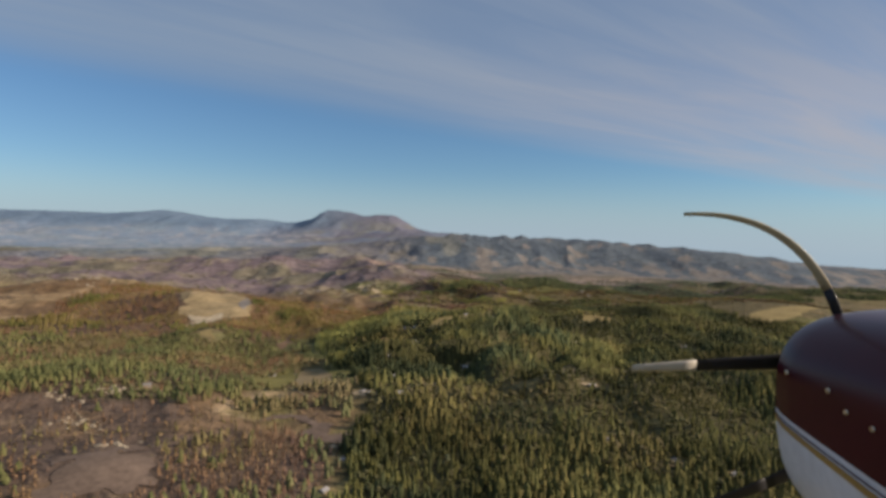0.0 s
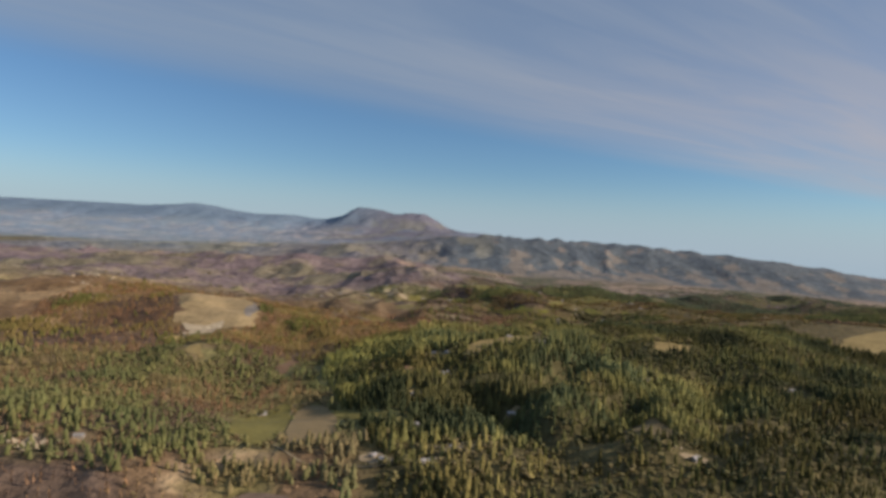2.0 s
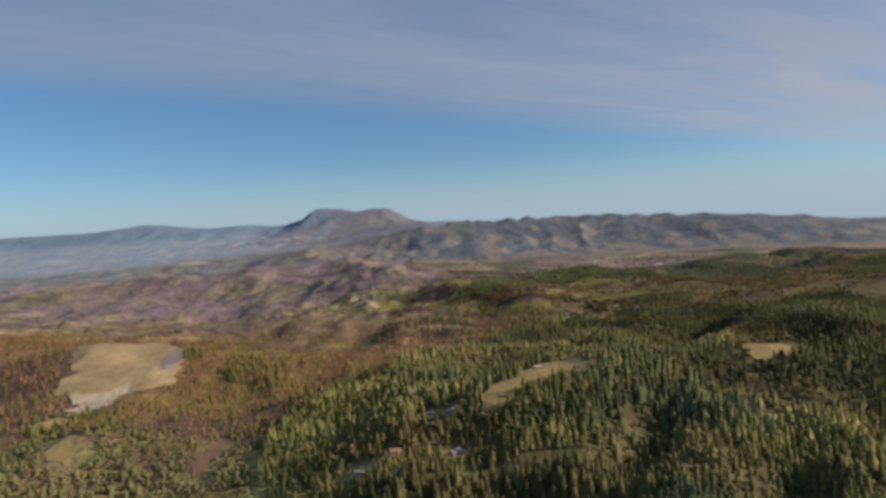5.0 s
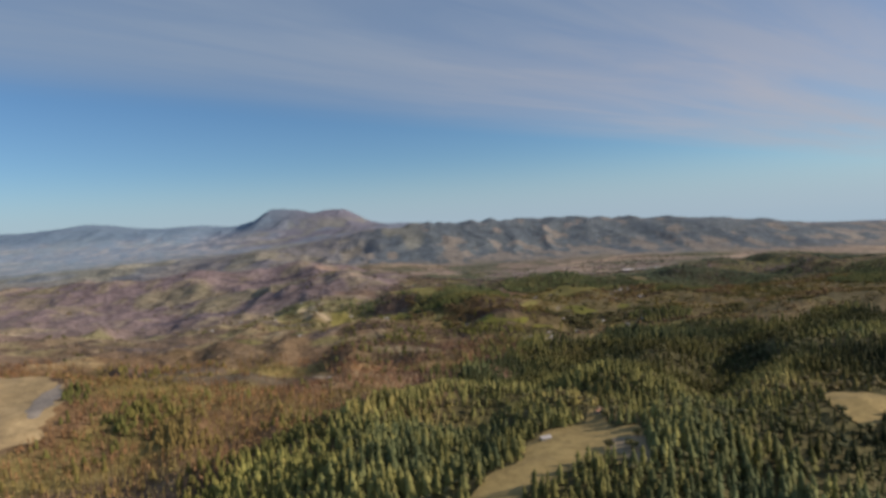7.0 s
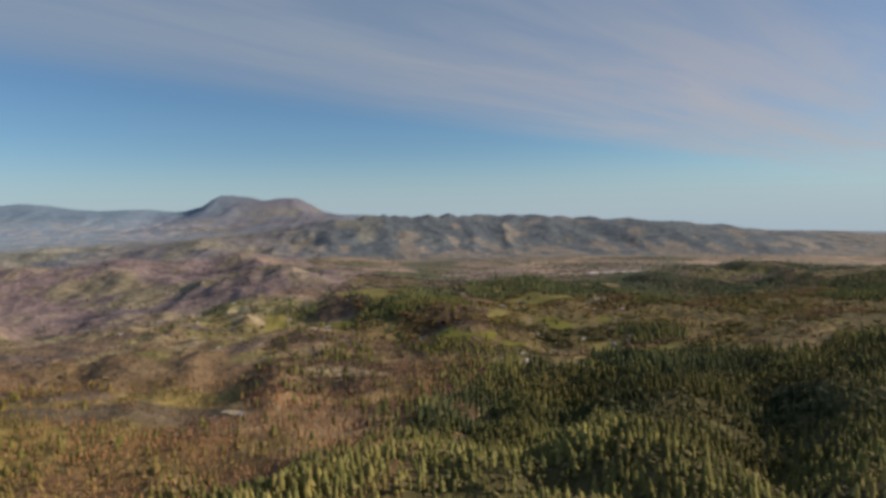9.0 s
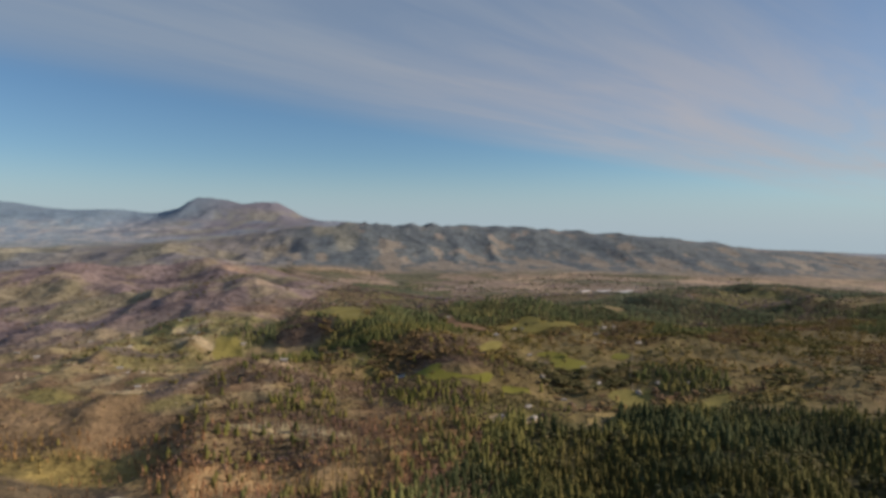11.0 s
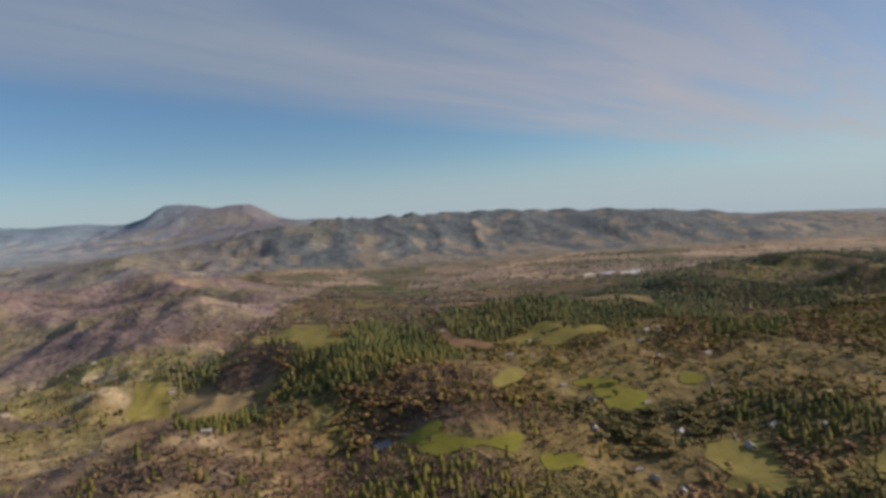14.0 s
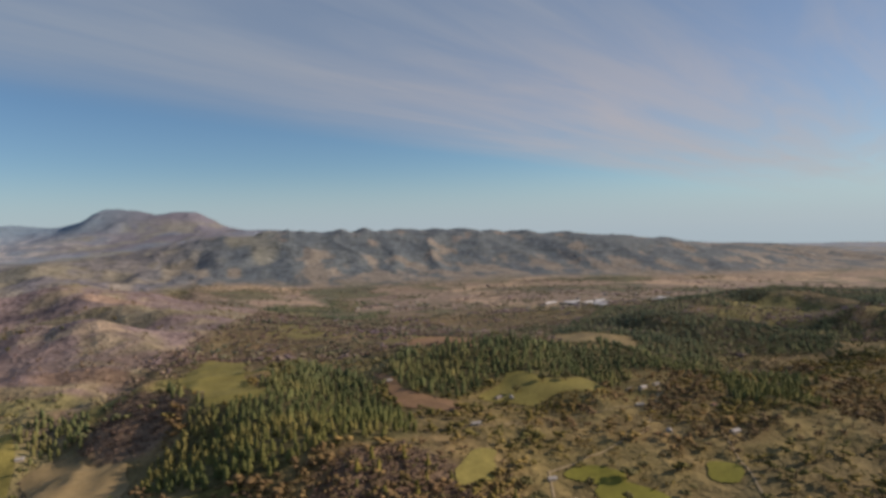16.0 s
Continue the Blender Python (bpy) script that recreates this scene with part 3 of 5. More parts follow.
def cover(x, y, z, slope):
    """Base colour of the ground, with distance haze mixed into the far parts."""
    n1, n2, n3 = fbm(x, y, 60, 4, 101), fbm(x, y, 22, 3, 111), fbm(x, y, 130, 4, 121)
    col = np.zeros((*np.shape(x), 3)) + (0.135, 0.108, 0.053)
    col = blend(col, (0.15, 0.135, 0.048), ramp(n1, -0.05, 0.25))
    col = blend(col, (0.185, 0.135, 0.07), ramp(n2 + 0.5 * n3, 0.16, 0.5))
    col = blend(col, (0.165, 0.128, 0.06), ramp(x, 40, 90) * ramp(y, 640, 690) * (1 - ramp(y, 880, 960)) * ramp(n1 + 0.5 * n2, -0.3, 0.1) * 0.8)
    col = blend(col, (0.082, 0.075, 0.034), wooded(x, y) * 0.92)
    col = blend(col, (0.145, 0.12, 0.055), open_woods(x, y) * 0.75)
    fire = burnt(x, y)
    char = np.zeros((*np.shape(x), 3)) + (0.18, 0.12, 0.071)
    char = blend(char, (0.125, 0.088, 0.067), ramp(n1 + 0.4 * n3, 0.0, 0.26))
    char = blend(char, (0.34, 0.255, 0.16), ramp(0.6 * n2 - 0.6 * n1 + 0.3 * n3, 0.2, 0.42) * 0.75)
    char = blend(char, (0.205, 0.175, 0.068), ramp(-n3 + 0.3 * n2, 0.08, 0.34) * 0.9)
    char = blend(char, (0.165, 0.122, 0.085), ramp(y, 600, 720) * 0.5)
    # greyer and more lilac with distance: haze put into the burnt ground's colour
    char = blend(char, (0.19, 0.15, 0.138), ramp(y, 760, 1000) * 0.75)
    char = blend(char, (0.25, 0.21, 0.115), ramp(n2 - 0.5 * n1, 0.16, 0.32) * ramp(y, 600, 700) * 0.6)
    char = blend(char, (0.2, 0.178, 0.095), ramp(fbm(x, y, 110, 3, 235), 0.1, 0.26) * ramp(y, 750, 1000) * 0.75)
    pads = ramp(hash01(np.floor(x / 9 + 0.4 * n2), np.floor(y / 14), 13), 0.88, 0.9) * ramp(y, 600, 680) * (1 - ramp(y, 1000, 1150)) * ramp(n2, -0.1, 0.15)
    char = blend(char, (0.4, 0.33, 0.23), pads * 0.35)
    char = char * (1 - (ramp(y, 420, 520) * (1 - ramp(y, 640, 780)))[..., None] * np.array((-0.04, 0.02, 0.12)))
    col = blend(col, char, fire)
    green = np.zeros((*np.shape(x), 3)) + (0.205, 0.188, 0.075)
    green = blend(green, (0.2, 0.15, 0.08), ramp(n2 + n1, 0.05, 0.4))
    col = blend(col, green, green_again(x, y) * 0.85)
    col = soft_patches(col, x, y)
    # steep burnt slopes show their pale soil
    col = blend(col, (0.24, 0.175, 0.11), fire * ramp(slope, 0.5, 0.9) * 0.25 * (1 - ramp(y, 600, 800)))
    # valley fields, in blocks
    u, v = x * 0.93 + y * 0.36, y * 0.93 - x * 0.36
    cell = hash01(np.floor(u / 88 + 0.3 * n3), np.floor(v / 130), 7)
    flat = ramp(y, 1270, 1440) * ramp(x, -260, 60) * (1 - ramp(z, 2, 16)) * (1 - ramp(y, 1760, 1900)) * (1 - ramp(slope, 0.1, 0.25))
    field = np.zeros((*np.shape(x), 3)) + (0.235, 0.185, 0.13)
    field = blend(field, (0.32, 0.245, 0.16), ramp(cell, 0.45, 0.55))
    field = blend(field, (0.12, 0.115, 0.065), ramp(cell, 0.82, 0.84) + ramp(n2, 0.22, 0.4) * 0.8 * (cell < 0.8))
    field = blend(field, (0.09, 0.095, 0.06), ramp(n3 + n1, 0.22, 0.5) * 0.8)
    col = blend(col, field, flat)
    # scrub, rock and grass on the long ridge, greyed and blued by painted haze
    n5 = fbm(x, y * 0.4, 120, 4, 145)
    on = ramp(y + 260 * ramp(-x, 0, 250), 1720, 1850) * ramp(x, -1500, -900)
    hazed_scrub = np.zeros((*np.shape(x), 3)) + (0.112, 0.132, 0.145)
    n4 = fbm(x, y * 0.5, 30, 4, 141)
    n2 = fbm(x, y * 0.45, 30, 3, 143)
    hazed_scrub = blend(hazed_scrub, (0.225, 0.195, 0.16), ramp(n2 + 0.5 * n1 + 0.5 * n4 - (z - 20) / 90, 0.1, 0.5) * 0.8)
    hazed_scrub = blend(hazed_scrub, (0.3, 0.245, 0.2), ramp(n2 + 0.6 * n4, 0.12, 0.4) * ramp(z, 36, 62) * ramp(slope, 0.15, 0.4) * 0.8)
    hazed_scrub = blend(hazed_scrub, (0.085, 0.105, 0.125), ramp(-n4 - 0.5 * n1, -0.05, 0.3) * 0.85)
    hazed_scrub = blend(hazed_scrub, (0.168, 0.155, 0.155), ramp(-x, 0, 250) * 0.8)
    hazed_scrub = blend(hazed_scrub, (0.205, 0.188, 0.135), ramp(n4 + n2, 0.05, 0.35) * ramp(-x, 0, 200) * (1 - ramp(-x, 450, 650)) * 0.55)
    hazed_scrub = blend(hazed_scrub, (0.165, 0.19, 0.2), ramp(-x, 450, 750) * 0.8)
    hazed_scrub = blend(hazed_scrub, (0.33, 0.3, 0.25), ramp(n4 + 0.5 * n2, 0.12, 0.36) * ramp(-x, 350, 600) * (1 - ramp(y, 2300, 2700)) * 0.25)
    hazed_scrub = blend(hazed_scrub, (0.225, 0.21, 0.15), ramp(n5, 0.06, 0.3) * ramp(-x, -250, 150) * 0.7)
    col = blend(col, hazed_scrub, on)
    # far mountains: brush colours with pale blue distance haze painted in
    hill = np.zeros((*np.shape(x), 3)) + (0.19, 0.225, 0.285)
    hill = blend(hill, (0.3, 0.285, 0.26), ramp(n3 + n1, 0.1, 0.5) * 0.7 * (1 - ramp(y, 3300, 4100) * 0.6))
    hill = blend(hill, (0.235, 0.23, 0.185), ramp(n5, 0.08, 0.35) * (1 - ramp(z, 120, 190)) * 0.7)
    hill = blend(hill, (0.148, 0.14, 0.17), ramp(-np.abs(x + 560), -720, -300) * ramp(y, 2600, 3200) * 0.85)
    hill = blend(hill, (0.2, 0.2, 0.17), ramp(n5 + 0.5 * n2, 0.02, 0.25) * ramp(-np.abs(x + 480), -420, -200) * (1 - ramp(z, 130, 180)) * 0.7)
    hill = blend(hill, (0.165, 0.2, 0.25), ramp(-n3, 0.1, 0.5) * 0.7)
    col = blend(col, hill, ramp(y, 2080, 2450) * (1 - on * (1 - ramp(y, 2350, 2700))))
    # far left slopes turned bluer and paler: more haze put into the colour
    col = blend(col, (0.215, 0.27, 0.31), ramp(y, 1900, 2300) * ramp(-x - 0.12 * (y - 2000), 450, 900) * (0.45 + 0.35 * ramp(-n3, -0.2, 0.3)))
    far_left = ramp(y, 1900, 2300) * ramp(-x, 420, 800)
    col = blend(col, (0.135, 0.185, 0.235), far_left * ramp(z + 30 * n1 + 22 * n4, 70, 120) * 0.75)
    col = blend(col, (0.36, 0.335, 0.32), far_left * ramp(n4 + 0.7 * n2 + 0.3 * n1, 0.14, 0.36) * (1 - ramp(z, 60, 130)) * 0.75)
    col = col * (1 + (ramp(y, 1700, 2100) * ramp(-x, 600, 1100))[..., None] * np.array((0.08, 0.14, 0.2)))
    # blue raised past y 800: distance haze put into the ground's colour
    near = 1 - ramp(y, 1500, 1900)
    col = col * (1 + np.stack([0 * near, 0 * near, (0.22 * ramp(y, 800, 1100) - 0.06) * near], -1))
    return np.clip(col, 0.01, 0.8)


# ---------------------------------------------------------------- the ground, one sheet to the horizon
ys = np.concatenate([np.arange(-1500, -300, 120), np.arange(-300, 140, 12), np.arange(140, 950, 2.6), np.arange(950, 1700, 5), np.arange(1700, 2450, 9), np.arange(2450, 4960, 22)])
us = np.linspace(-1, 1, 430)
us = 0.5 * us + 0.5 * us ** 3
gy = np.repeat(ys[:, None], len(us), 1)
gx = us[None, :] * (560 + 1.12 * np.maximum(gy, 0))
gz = height(gx, gy)
dzy, dzx = np.gradient(gz, axis=0) / np.gradient(gy, axis=0), np.gradient(gz, axis=1) / np.gradient(gx, axis=1)
slope = np.hypot(dzx, dzy)
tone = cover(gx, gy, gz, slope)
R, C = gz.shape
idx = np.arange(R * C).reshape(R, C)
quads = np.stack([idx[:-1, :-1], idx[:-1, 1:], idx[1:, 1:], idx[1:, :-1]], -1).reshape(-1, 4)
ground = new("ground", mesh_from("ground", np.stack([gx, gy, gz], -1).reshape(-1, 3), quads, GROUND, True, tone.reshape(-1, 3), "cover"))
tagged(ground, "hilly land, part burnt brown, with far mountains", "ground", kind="structure")

# ---------------------------------------------------------------- fields, meadows, tracks


def rounded(outline, times=2):
    for _ in range(times):
        pts = []
        for (x0, y0), (x1, y1) in zip(outline, outline[1:] + outline[:1]):
            pts += [(0.78 * x0 + 0.22 * x1, 0.78 * y0 + 0.22 * y1), (0.22 * x0 + 0.78 * x1, 0.22 * y0 + 0.78 * y1)]
        outline = pts
    return outline


def draped(name, outline, mat, label, category="field", lift=0.25, step=1.4, kind="structure", rag=0.6):
    """A patch of ground cover with an uneven edge, laid on the ground."""
    outline = rounded(outline, 1 if category == "field" else 2)
    o = np.array(outline)
    o = np.concatenate([o + (np.roll(o, -1, 0) - o) * q for q in (0, 0.25, 0.5, 0.75)], 1).reshape(-1, 2)
    wide = min(6.0, 0.16 * float(np.min(np.ptp(o, axis=0)))) * (0.25 if category == "field" else 1.0)
    o = o + np.stack([wide * vnoise(o[:, 0], o[:, 1], 11, 5) + rag * 1.6 * vnoise(o[:, 0], o[:, 1], 4, k) for k in (1, 2)], 1) * np.array((1.0, 1.0)) + np.stack([0 * o[:, 0], 0.7 * wide * vnoise(o[:, 0], o[:, 1], 9, 6)], 1)
    outline = [tuple(p) for p in o]
    OPEN_LAND.append(outline)
    (x0, y0), (x1, y1) = o.min(0), o.max(0)
    step = max(step, (x1 - x0) / 90)
    x, y = np.meshgrid(np.arange(x0 - step, x1 + 2 * step, step), np.arange(y0 - step, y1 + 2 * step, step))
    keep = inside(x[:-1, :-1] + step / 2, y[:-1, :-1] + step / 2, outline)
    near = np.zeros(x.shape)
    for dy in (0, 1):
        for dx in (0, 1):
            near[dy:dy + keep.shape[0], dx:dx + keep.shape[1]] += keep
    # the vertices on the rim move onto the outline
    rim = (near > 0) & (near < 4)
    p = np.stack([x[rim], y[rim]], 1)
    a, b = o, np.roll(o, -1, 0)
    ab = b - a
    s = np.clip(((p[:, None] - a[None]) * ab[None]).sum(-1) / ((ab ** 2).sum(-1) + 1e-9)[None], 0, 1)
    q = a[None] + s[..., None] * ab[None]
    best = ((q - p[:, None]) ** 2).sum(-1).argmin(1)
    x[rim], y[rim] = q[np.arange(len(p)), best].T
    z = height(x, y) + lift
    i = np.arange(x.size).reshape(x.shape)
    f = np.stack([i[:-1, :-1], i[:-1, 1:], i[1:, 1:], i[1:, :-1]], -1)[keep]
    used, f = np.unique(f, return_inverse=True)
    v = np.stack([x, y, z], -1).reshape(-1, 3)[used]
    ob = new(name, mesh_from(name, v, f.reshape(-1, 4), mat, True))
    return tagged(ob, label, category, kind=kind)


def strip(name, points, width, mat, label, lift=0.2, category="track"):
    """A track along a line of points, laid on the ground."""
    pts = []
    for (x0, y0), (x1, y1) in zip(points, points[1:]):
        n = max(2, int(math.hypot(x1 - x0, y1 - y0) / 2))
        pts += [(x0 + (x1 - x0) * k / n, y0 + (y1 - y0) * k / n) for k in range(n)]
    pts = np.array(pts + [points[-1]])
    way = np.gradient(pts, axis=0)
    way /= np.linalg.norm(way, axis=1)[:, None] + 1e-9
    side = np.stack([-way[:, 1], way[:, 0]], 1) * width / 2
    side = side * (1 + 0.25 * vnoise(pts[:, :1], pts[:, 1:], 7, 3))
    a, b = pts + side, pts - side
    v = np.concatenate([np.stack([p[:, 0], p[:, 1], height(p[:, 0], p[:, 1]) + lift], 1) for p in (a, b)])
    n = len(pts)
    f = [(k, k + 1, n + k + 1, n + k) for k in range(n - 1)]
    return tagged(new(name, mesh_from(name, v, f, mat, True)), label, category, kind="structure")


draped("field", [(-84, 282), (-92, 322), (-80, 342), (-76, 342), (-64, 271), (-76, 274)], GRASS, "green pasture beside a dirt track")
draped("field", [(-75, 343), (-59, 338), (-46, 284), (-63, 271)], PLOUGHED, "bare brown vineyard field beside a dirt track", rag=0.2)
strip("track", [(-64, 275), (-74, 327), (-76, 341), (-69, 343), (-57, 337)], 0.9, TRACK, "pale dirt track between two fields")
draped("meadow", [(-59, 331), (-41, 319), (-28, 316), (-43, 312), (-54, 317)], GRASS, "narrow green meadow along a wood")
draped("bare_slope", [(-240, 578), (-222, 588), (-186, 586), (-170, 562), (-155, 529), (-162, 501), (-179, 475), (-196, 495), (-216, 528)], CLAY, "bare tan quarry slope on a burnt hill", "slope", lift=0.35, rag=2.2)
draped("scree", [(-176, 566), (-166, 556), (-161, 539), (-166, 525), (-171, 535), (-172, 550)], SCREE, "grey scree down a bare slope", "scree", lift=0.5, rag=1.8)
draped("bare_slope", [(-192, 496), (-180, 506), (-170, 502), (-169, 483), (-178, 468), (-191, 480)], ROCK, "pale broken rock at the foot of a slope", "slope", lift=0.6, rag=2.4)
draped("meadow", [(-4, 388), (2, 398), (10, 412), (15, 423), (20, 421), (26, 422), (31, 432), (37, 431), (34, 416), (33, 406), (30, 395), (20, 395), (8, 391), (1, 386)], DRY, "dry golden hilltop meadow among firs", "meadow")
draped("meadow", [(89, 416), (97, 435), (113, 448), (118, 432), (110, 419)], DRY, "dry golden meadow among firs", "meadow")
draped("meadow", [(235, 512), (262, 560), (300, 600), (350, 628), (372, 622), (340, 595), (310, 565), (275, 530), (250, 500)], DRY, "dry golden grass on a rounded hill", "meadow", lift=0.25)
draped("meadow", [(-9, 905), (-11, 960), (-4, 985), (12, 980), (20, 940), (23, 899), (24, 868), (14, 859), (4, 864), (1, 893)], GRASS, "smooth green knoll above a wood", "meadow")
draped("field", [(74, 910), (82, 890), (86, 866), (107, 843), (97, 832), (78, 848), (80, 871)], RED_SOIL, "reddish bare field in a bend of a wood", rag=0.2)
draped("meadow", [(118, 866), (136, 869), (147, 866), (164, 862), (172, 845), (160, 832), (138, 844), (120, 857)], GRASS, "green meadow with a few oaks", "meadow")
draped("meadow", [(103, 950), (120, 1000), (150, 1020), (160, 960), (132, 920), (114, 925)], RED_SOIL, "orange-brown clearing on a wooded bank", "meadow", lift=0.3)
draped("meadow", [(33, 730), (39, 733), (51, 718), (60, 714), (76, 711), (66, 704), (54, 708), (45, 715), (35, 725)], LUSH, "bright green meadow beside a pond", "meadow")
draped("meadow", [(112, 752), (119, 760), (127, 756), (133, 735), (121, 725), (112, 734)], LUSH, "green meadow between oaks", "meadow")
draped("meadow", [(108, 768), (124, 771), (130, 760), (121, 754)], LUSH, "small green meadow between oaks", "meadow")
draped("meadow", [(76, 706), (90, 705), (84, 692), (74, 696)], LUSH, "small green meadow between oaks", "meadow")
draped("field", [(-60, 862), (-54, 869), (-35, 857), (-20, 841), (-16, 824), (-23, 808), (-40, 812), (-52, 838)], PLOUGHED, "oval bare brown field ringed by trees", rag=0.4)
draped("field", [(-80, 844), (-84, 895), (-71, 892), (-54, 819)], GRASS, "pale green field beside burnt slopes")
draped("bare_slope", [(-110, 176), (-104, 197), (-92, 200), (-82, 186), (-80, 168), (-98, 164)], ASH, "dark ash-grey bare ground in burnt woods", "slope", rag=2.5)
draped("bare_slope", [(-66, 243), (-45, 250), (-31, 226), (-30, 208), (-42, 216), (-54, 232)], ASH, "brown burnt bare ground beside green firs", "slope", rag=2.0)
draped("bare_slope", [(14, 540), (22, 562), (28, 568), (30, 560), (22, 540)], PLOUGHED, "tan clearing among firs", "slope")
draped("bare_slope", [(29, 409), (33, 410), (37, 405), (33, 394), (27, 392), (28, 402)], TRACK, "pale bare yard beside a hilltop meadow", "slope", rag=1.0, lift=0.3)
draped("pond", [(26, 742), (30, 744), (35, 734), (33, 728), (28, 732)], WATER, "dark blue pond beside a green meadow", "pond", lift=0.35, step=1.0, rag=0.3)

draped("bare_slope", [(-66, 611), (-60, 609), (-54, 601), (-60, 602)], ROCK, "small pale heap of earth on burnt ground", "slope", rag=0.8, lift=0.45)
draped("bare_slope", [(83, 640), (97, 658), (113, 669), (108, 653), (97, 643)], DRY, "tan clearing at the edge of a wood", "slope", rag=2.6)
draped("field", [(126, 697), (146, 703), (140, 683), (123, 658), (114, 666)], GRASS, "olive grass field between oaks", rag=2.6)
draped("meadow", [(155, 669), (169, 670), (154, 646), (139, 644)], GRASS, "olive meadow beside a wood", "meadow")
draped("meadow", [(80, 772), (97, 787), (92, 768), (79, 760)], GRASS, "small green meadow among oaks", "meadow", lift=0.32)
draped("meadow", [(156, 763), (164, 758), (157, 744), (148, 749)], LUSH, "small green meadow among oaks", "meadow", lift=0.32)
draped("bare_slope", [(47, 302), (60, 312), (66, 293), (60, 281), (50, 291)], BROWN_GRASS, "brown grass slope among firs", "slope", rag=2.0)
draped("bare_slope", [(-100, 386), (-103, 413), (-106, 436), (-97, 424), (-93, 390)], RED_SOIL, "reddish bare slope among trees", "slope", rag=1.2)
draped("meadow", [(-154, 411), (-160, 434), (-143, 405), (-141, 392), (-150, 400)], DRY, "yellow grass clearing below a quarry", "meadow", rag=1.2)
draped("bare_slope", [(-191, 455), (-184, 468), (-174, 460), (-177, 449)], DRY, "small pale clearing below a quarry", "slope", rag=1.0)
draped("bare_slope", [(196, 935), (205, 990), (216, 1014), (240, 1006), (262, 990), (258, 950), (214, 928)], BROWN_GRASS, "brown grass slope over a valley", "slope", rag=3.0)
for hx, hy, hk, ht in HOMES:
    if (hx > -60 and hy < 660) or hk == 2:
        ring = [(hx + 4.4 * math.cos(a * 0.9), hy + 3.2 * math.sin(a * 0.9)) for a in range(7)]
        draped("yard", ring, (PLOUGHED, DRY, TRACK)[int(hx + hy) % 3], "bare brown yard round a house", "yard", rag=0.9, step=1.1, lift=0.2)

# ---------------------------------------------------------------- trees


def fir_shape(seed, tiers, points, width):
    """A fir one metre high: layered skirts of drooping boughs on a trunk. Verts, triangles, and which vertices are trunk."""
    rnd = random.Random(seed)
    v, f = [], []
    low = 0.10
    for k in range(tiers):
        a = k / tiers
        z0, z1 = low + (1 - low) * a, min(1.0, low + (1 - low) * (a + 1.75 / tiers))
        r = width * (1 - a) ** 0.7 * rnd.uniform(0.85, 1.15) + 0.012
        lean_x, lean_y = rnd.uniform(-0.02, 0.02), rnd.uniform(-0.02, 0.02)
        v.append((lean_x, lean_y, z1))
        top, off = len(v) - 1, rnd.random() * 6.28
        for j in range(points):
            t = off + 6.2832 * j / points
            q = r * (rnd.uniform(0.8, 1.25) if j % 2 == 0 else rnd.uniform(0.42, 0.7))
            v.append((q * math.cos(t), q * math.sin(t), z0 + rnd.uniform(-0.03, 0.03) + (0.0 if j % 2 == 0 else 0.035)))
        f += [(top, top + 1 + j, top + 1 + (j + 1) % points) for j in range(points)]
    crown = len(v)
    v += [(0.024 * math.cos(t), 0.024 * math.sin(t), -0.05) for t in (0, 2.09, 4.19)] + [(0, 0, 0.8)]
    f += [(crown + j, crown + (j + 1) % 3, crown + 3) for j in range(3)]
    return np.array(v), np.array(f), crown


def snag_shape(seed, limbs):
    """A scorched fir one metre high: thin trunk with ragged drooping browned boughs and gaps."""
    rnd = random.Random(seed)
    v, f = [], []
    for k in range(limbs):
        z = 0.18 + 0.74 * k / limbs + rnd.uniform(-0.03, 0.03)
        t = rnd.random() * 6.28
        r = (0.17 * (1 - z) + 0.035) * rnd.uniform(0.6, 1.3)
        w = 0.5 + 0.3 * rnd.random()
        n = len(v)
        v += [(0, 0, min(1.0, z + 0.16)), (r * math.cos(t - w), r * math.sin(t - w), z - 0.02), (r * 1.15 * math.cos(t), r * 1.15 * math.sin(t), z - 0.06), (r * math.cos(t + w), r * math.sin(t + w), z)]
        f += [(n, n + 1, n + 2), (n, n + 2, n + 3)]
    crown = len(v)
    for t in (0, 2.09, 4.19):
        v += [(0.025 * math.cos(t), 0.025 * math.sin(t), -0.05), (0.005 * math.cos(t), 0.005 * math.sin(t), 1.0)]
    for j in range(3):
        a, b = crown + 2 * j, crown + 2 * ((j + 1) % 3)
        f += [(a, b, b + 1), (a, b + 1, a + 1)]
    return np.array(v), np.array(f), crown


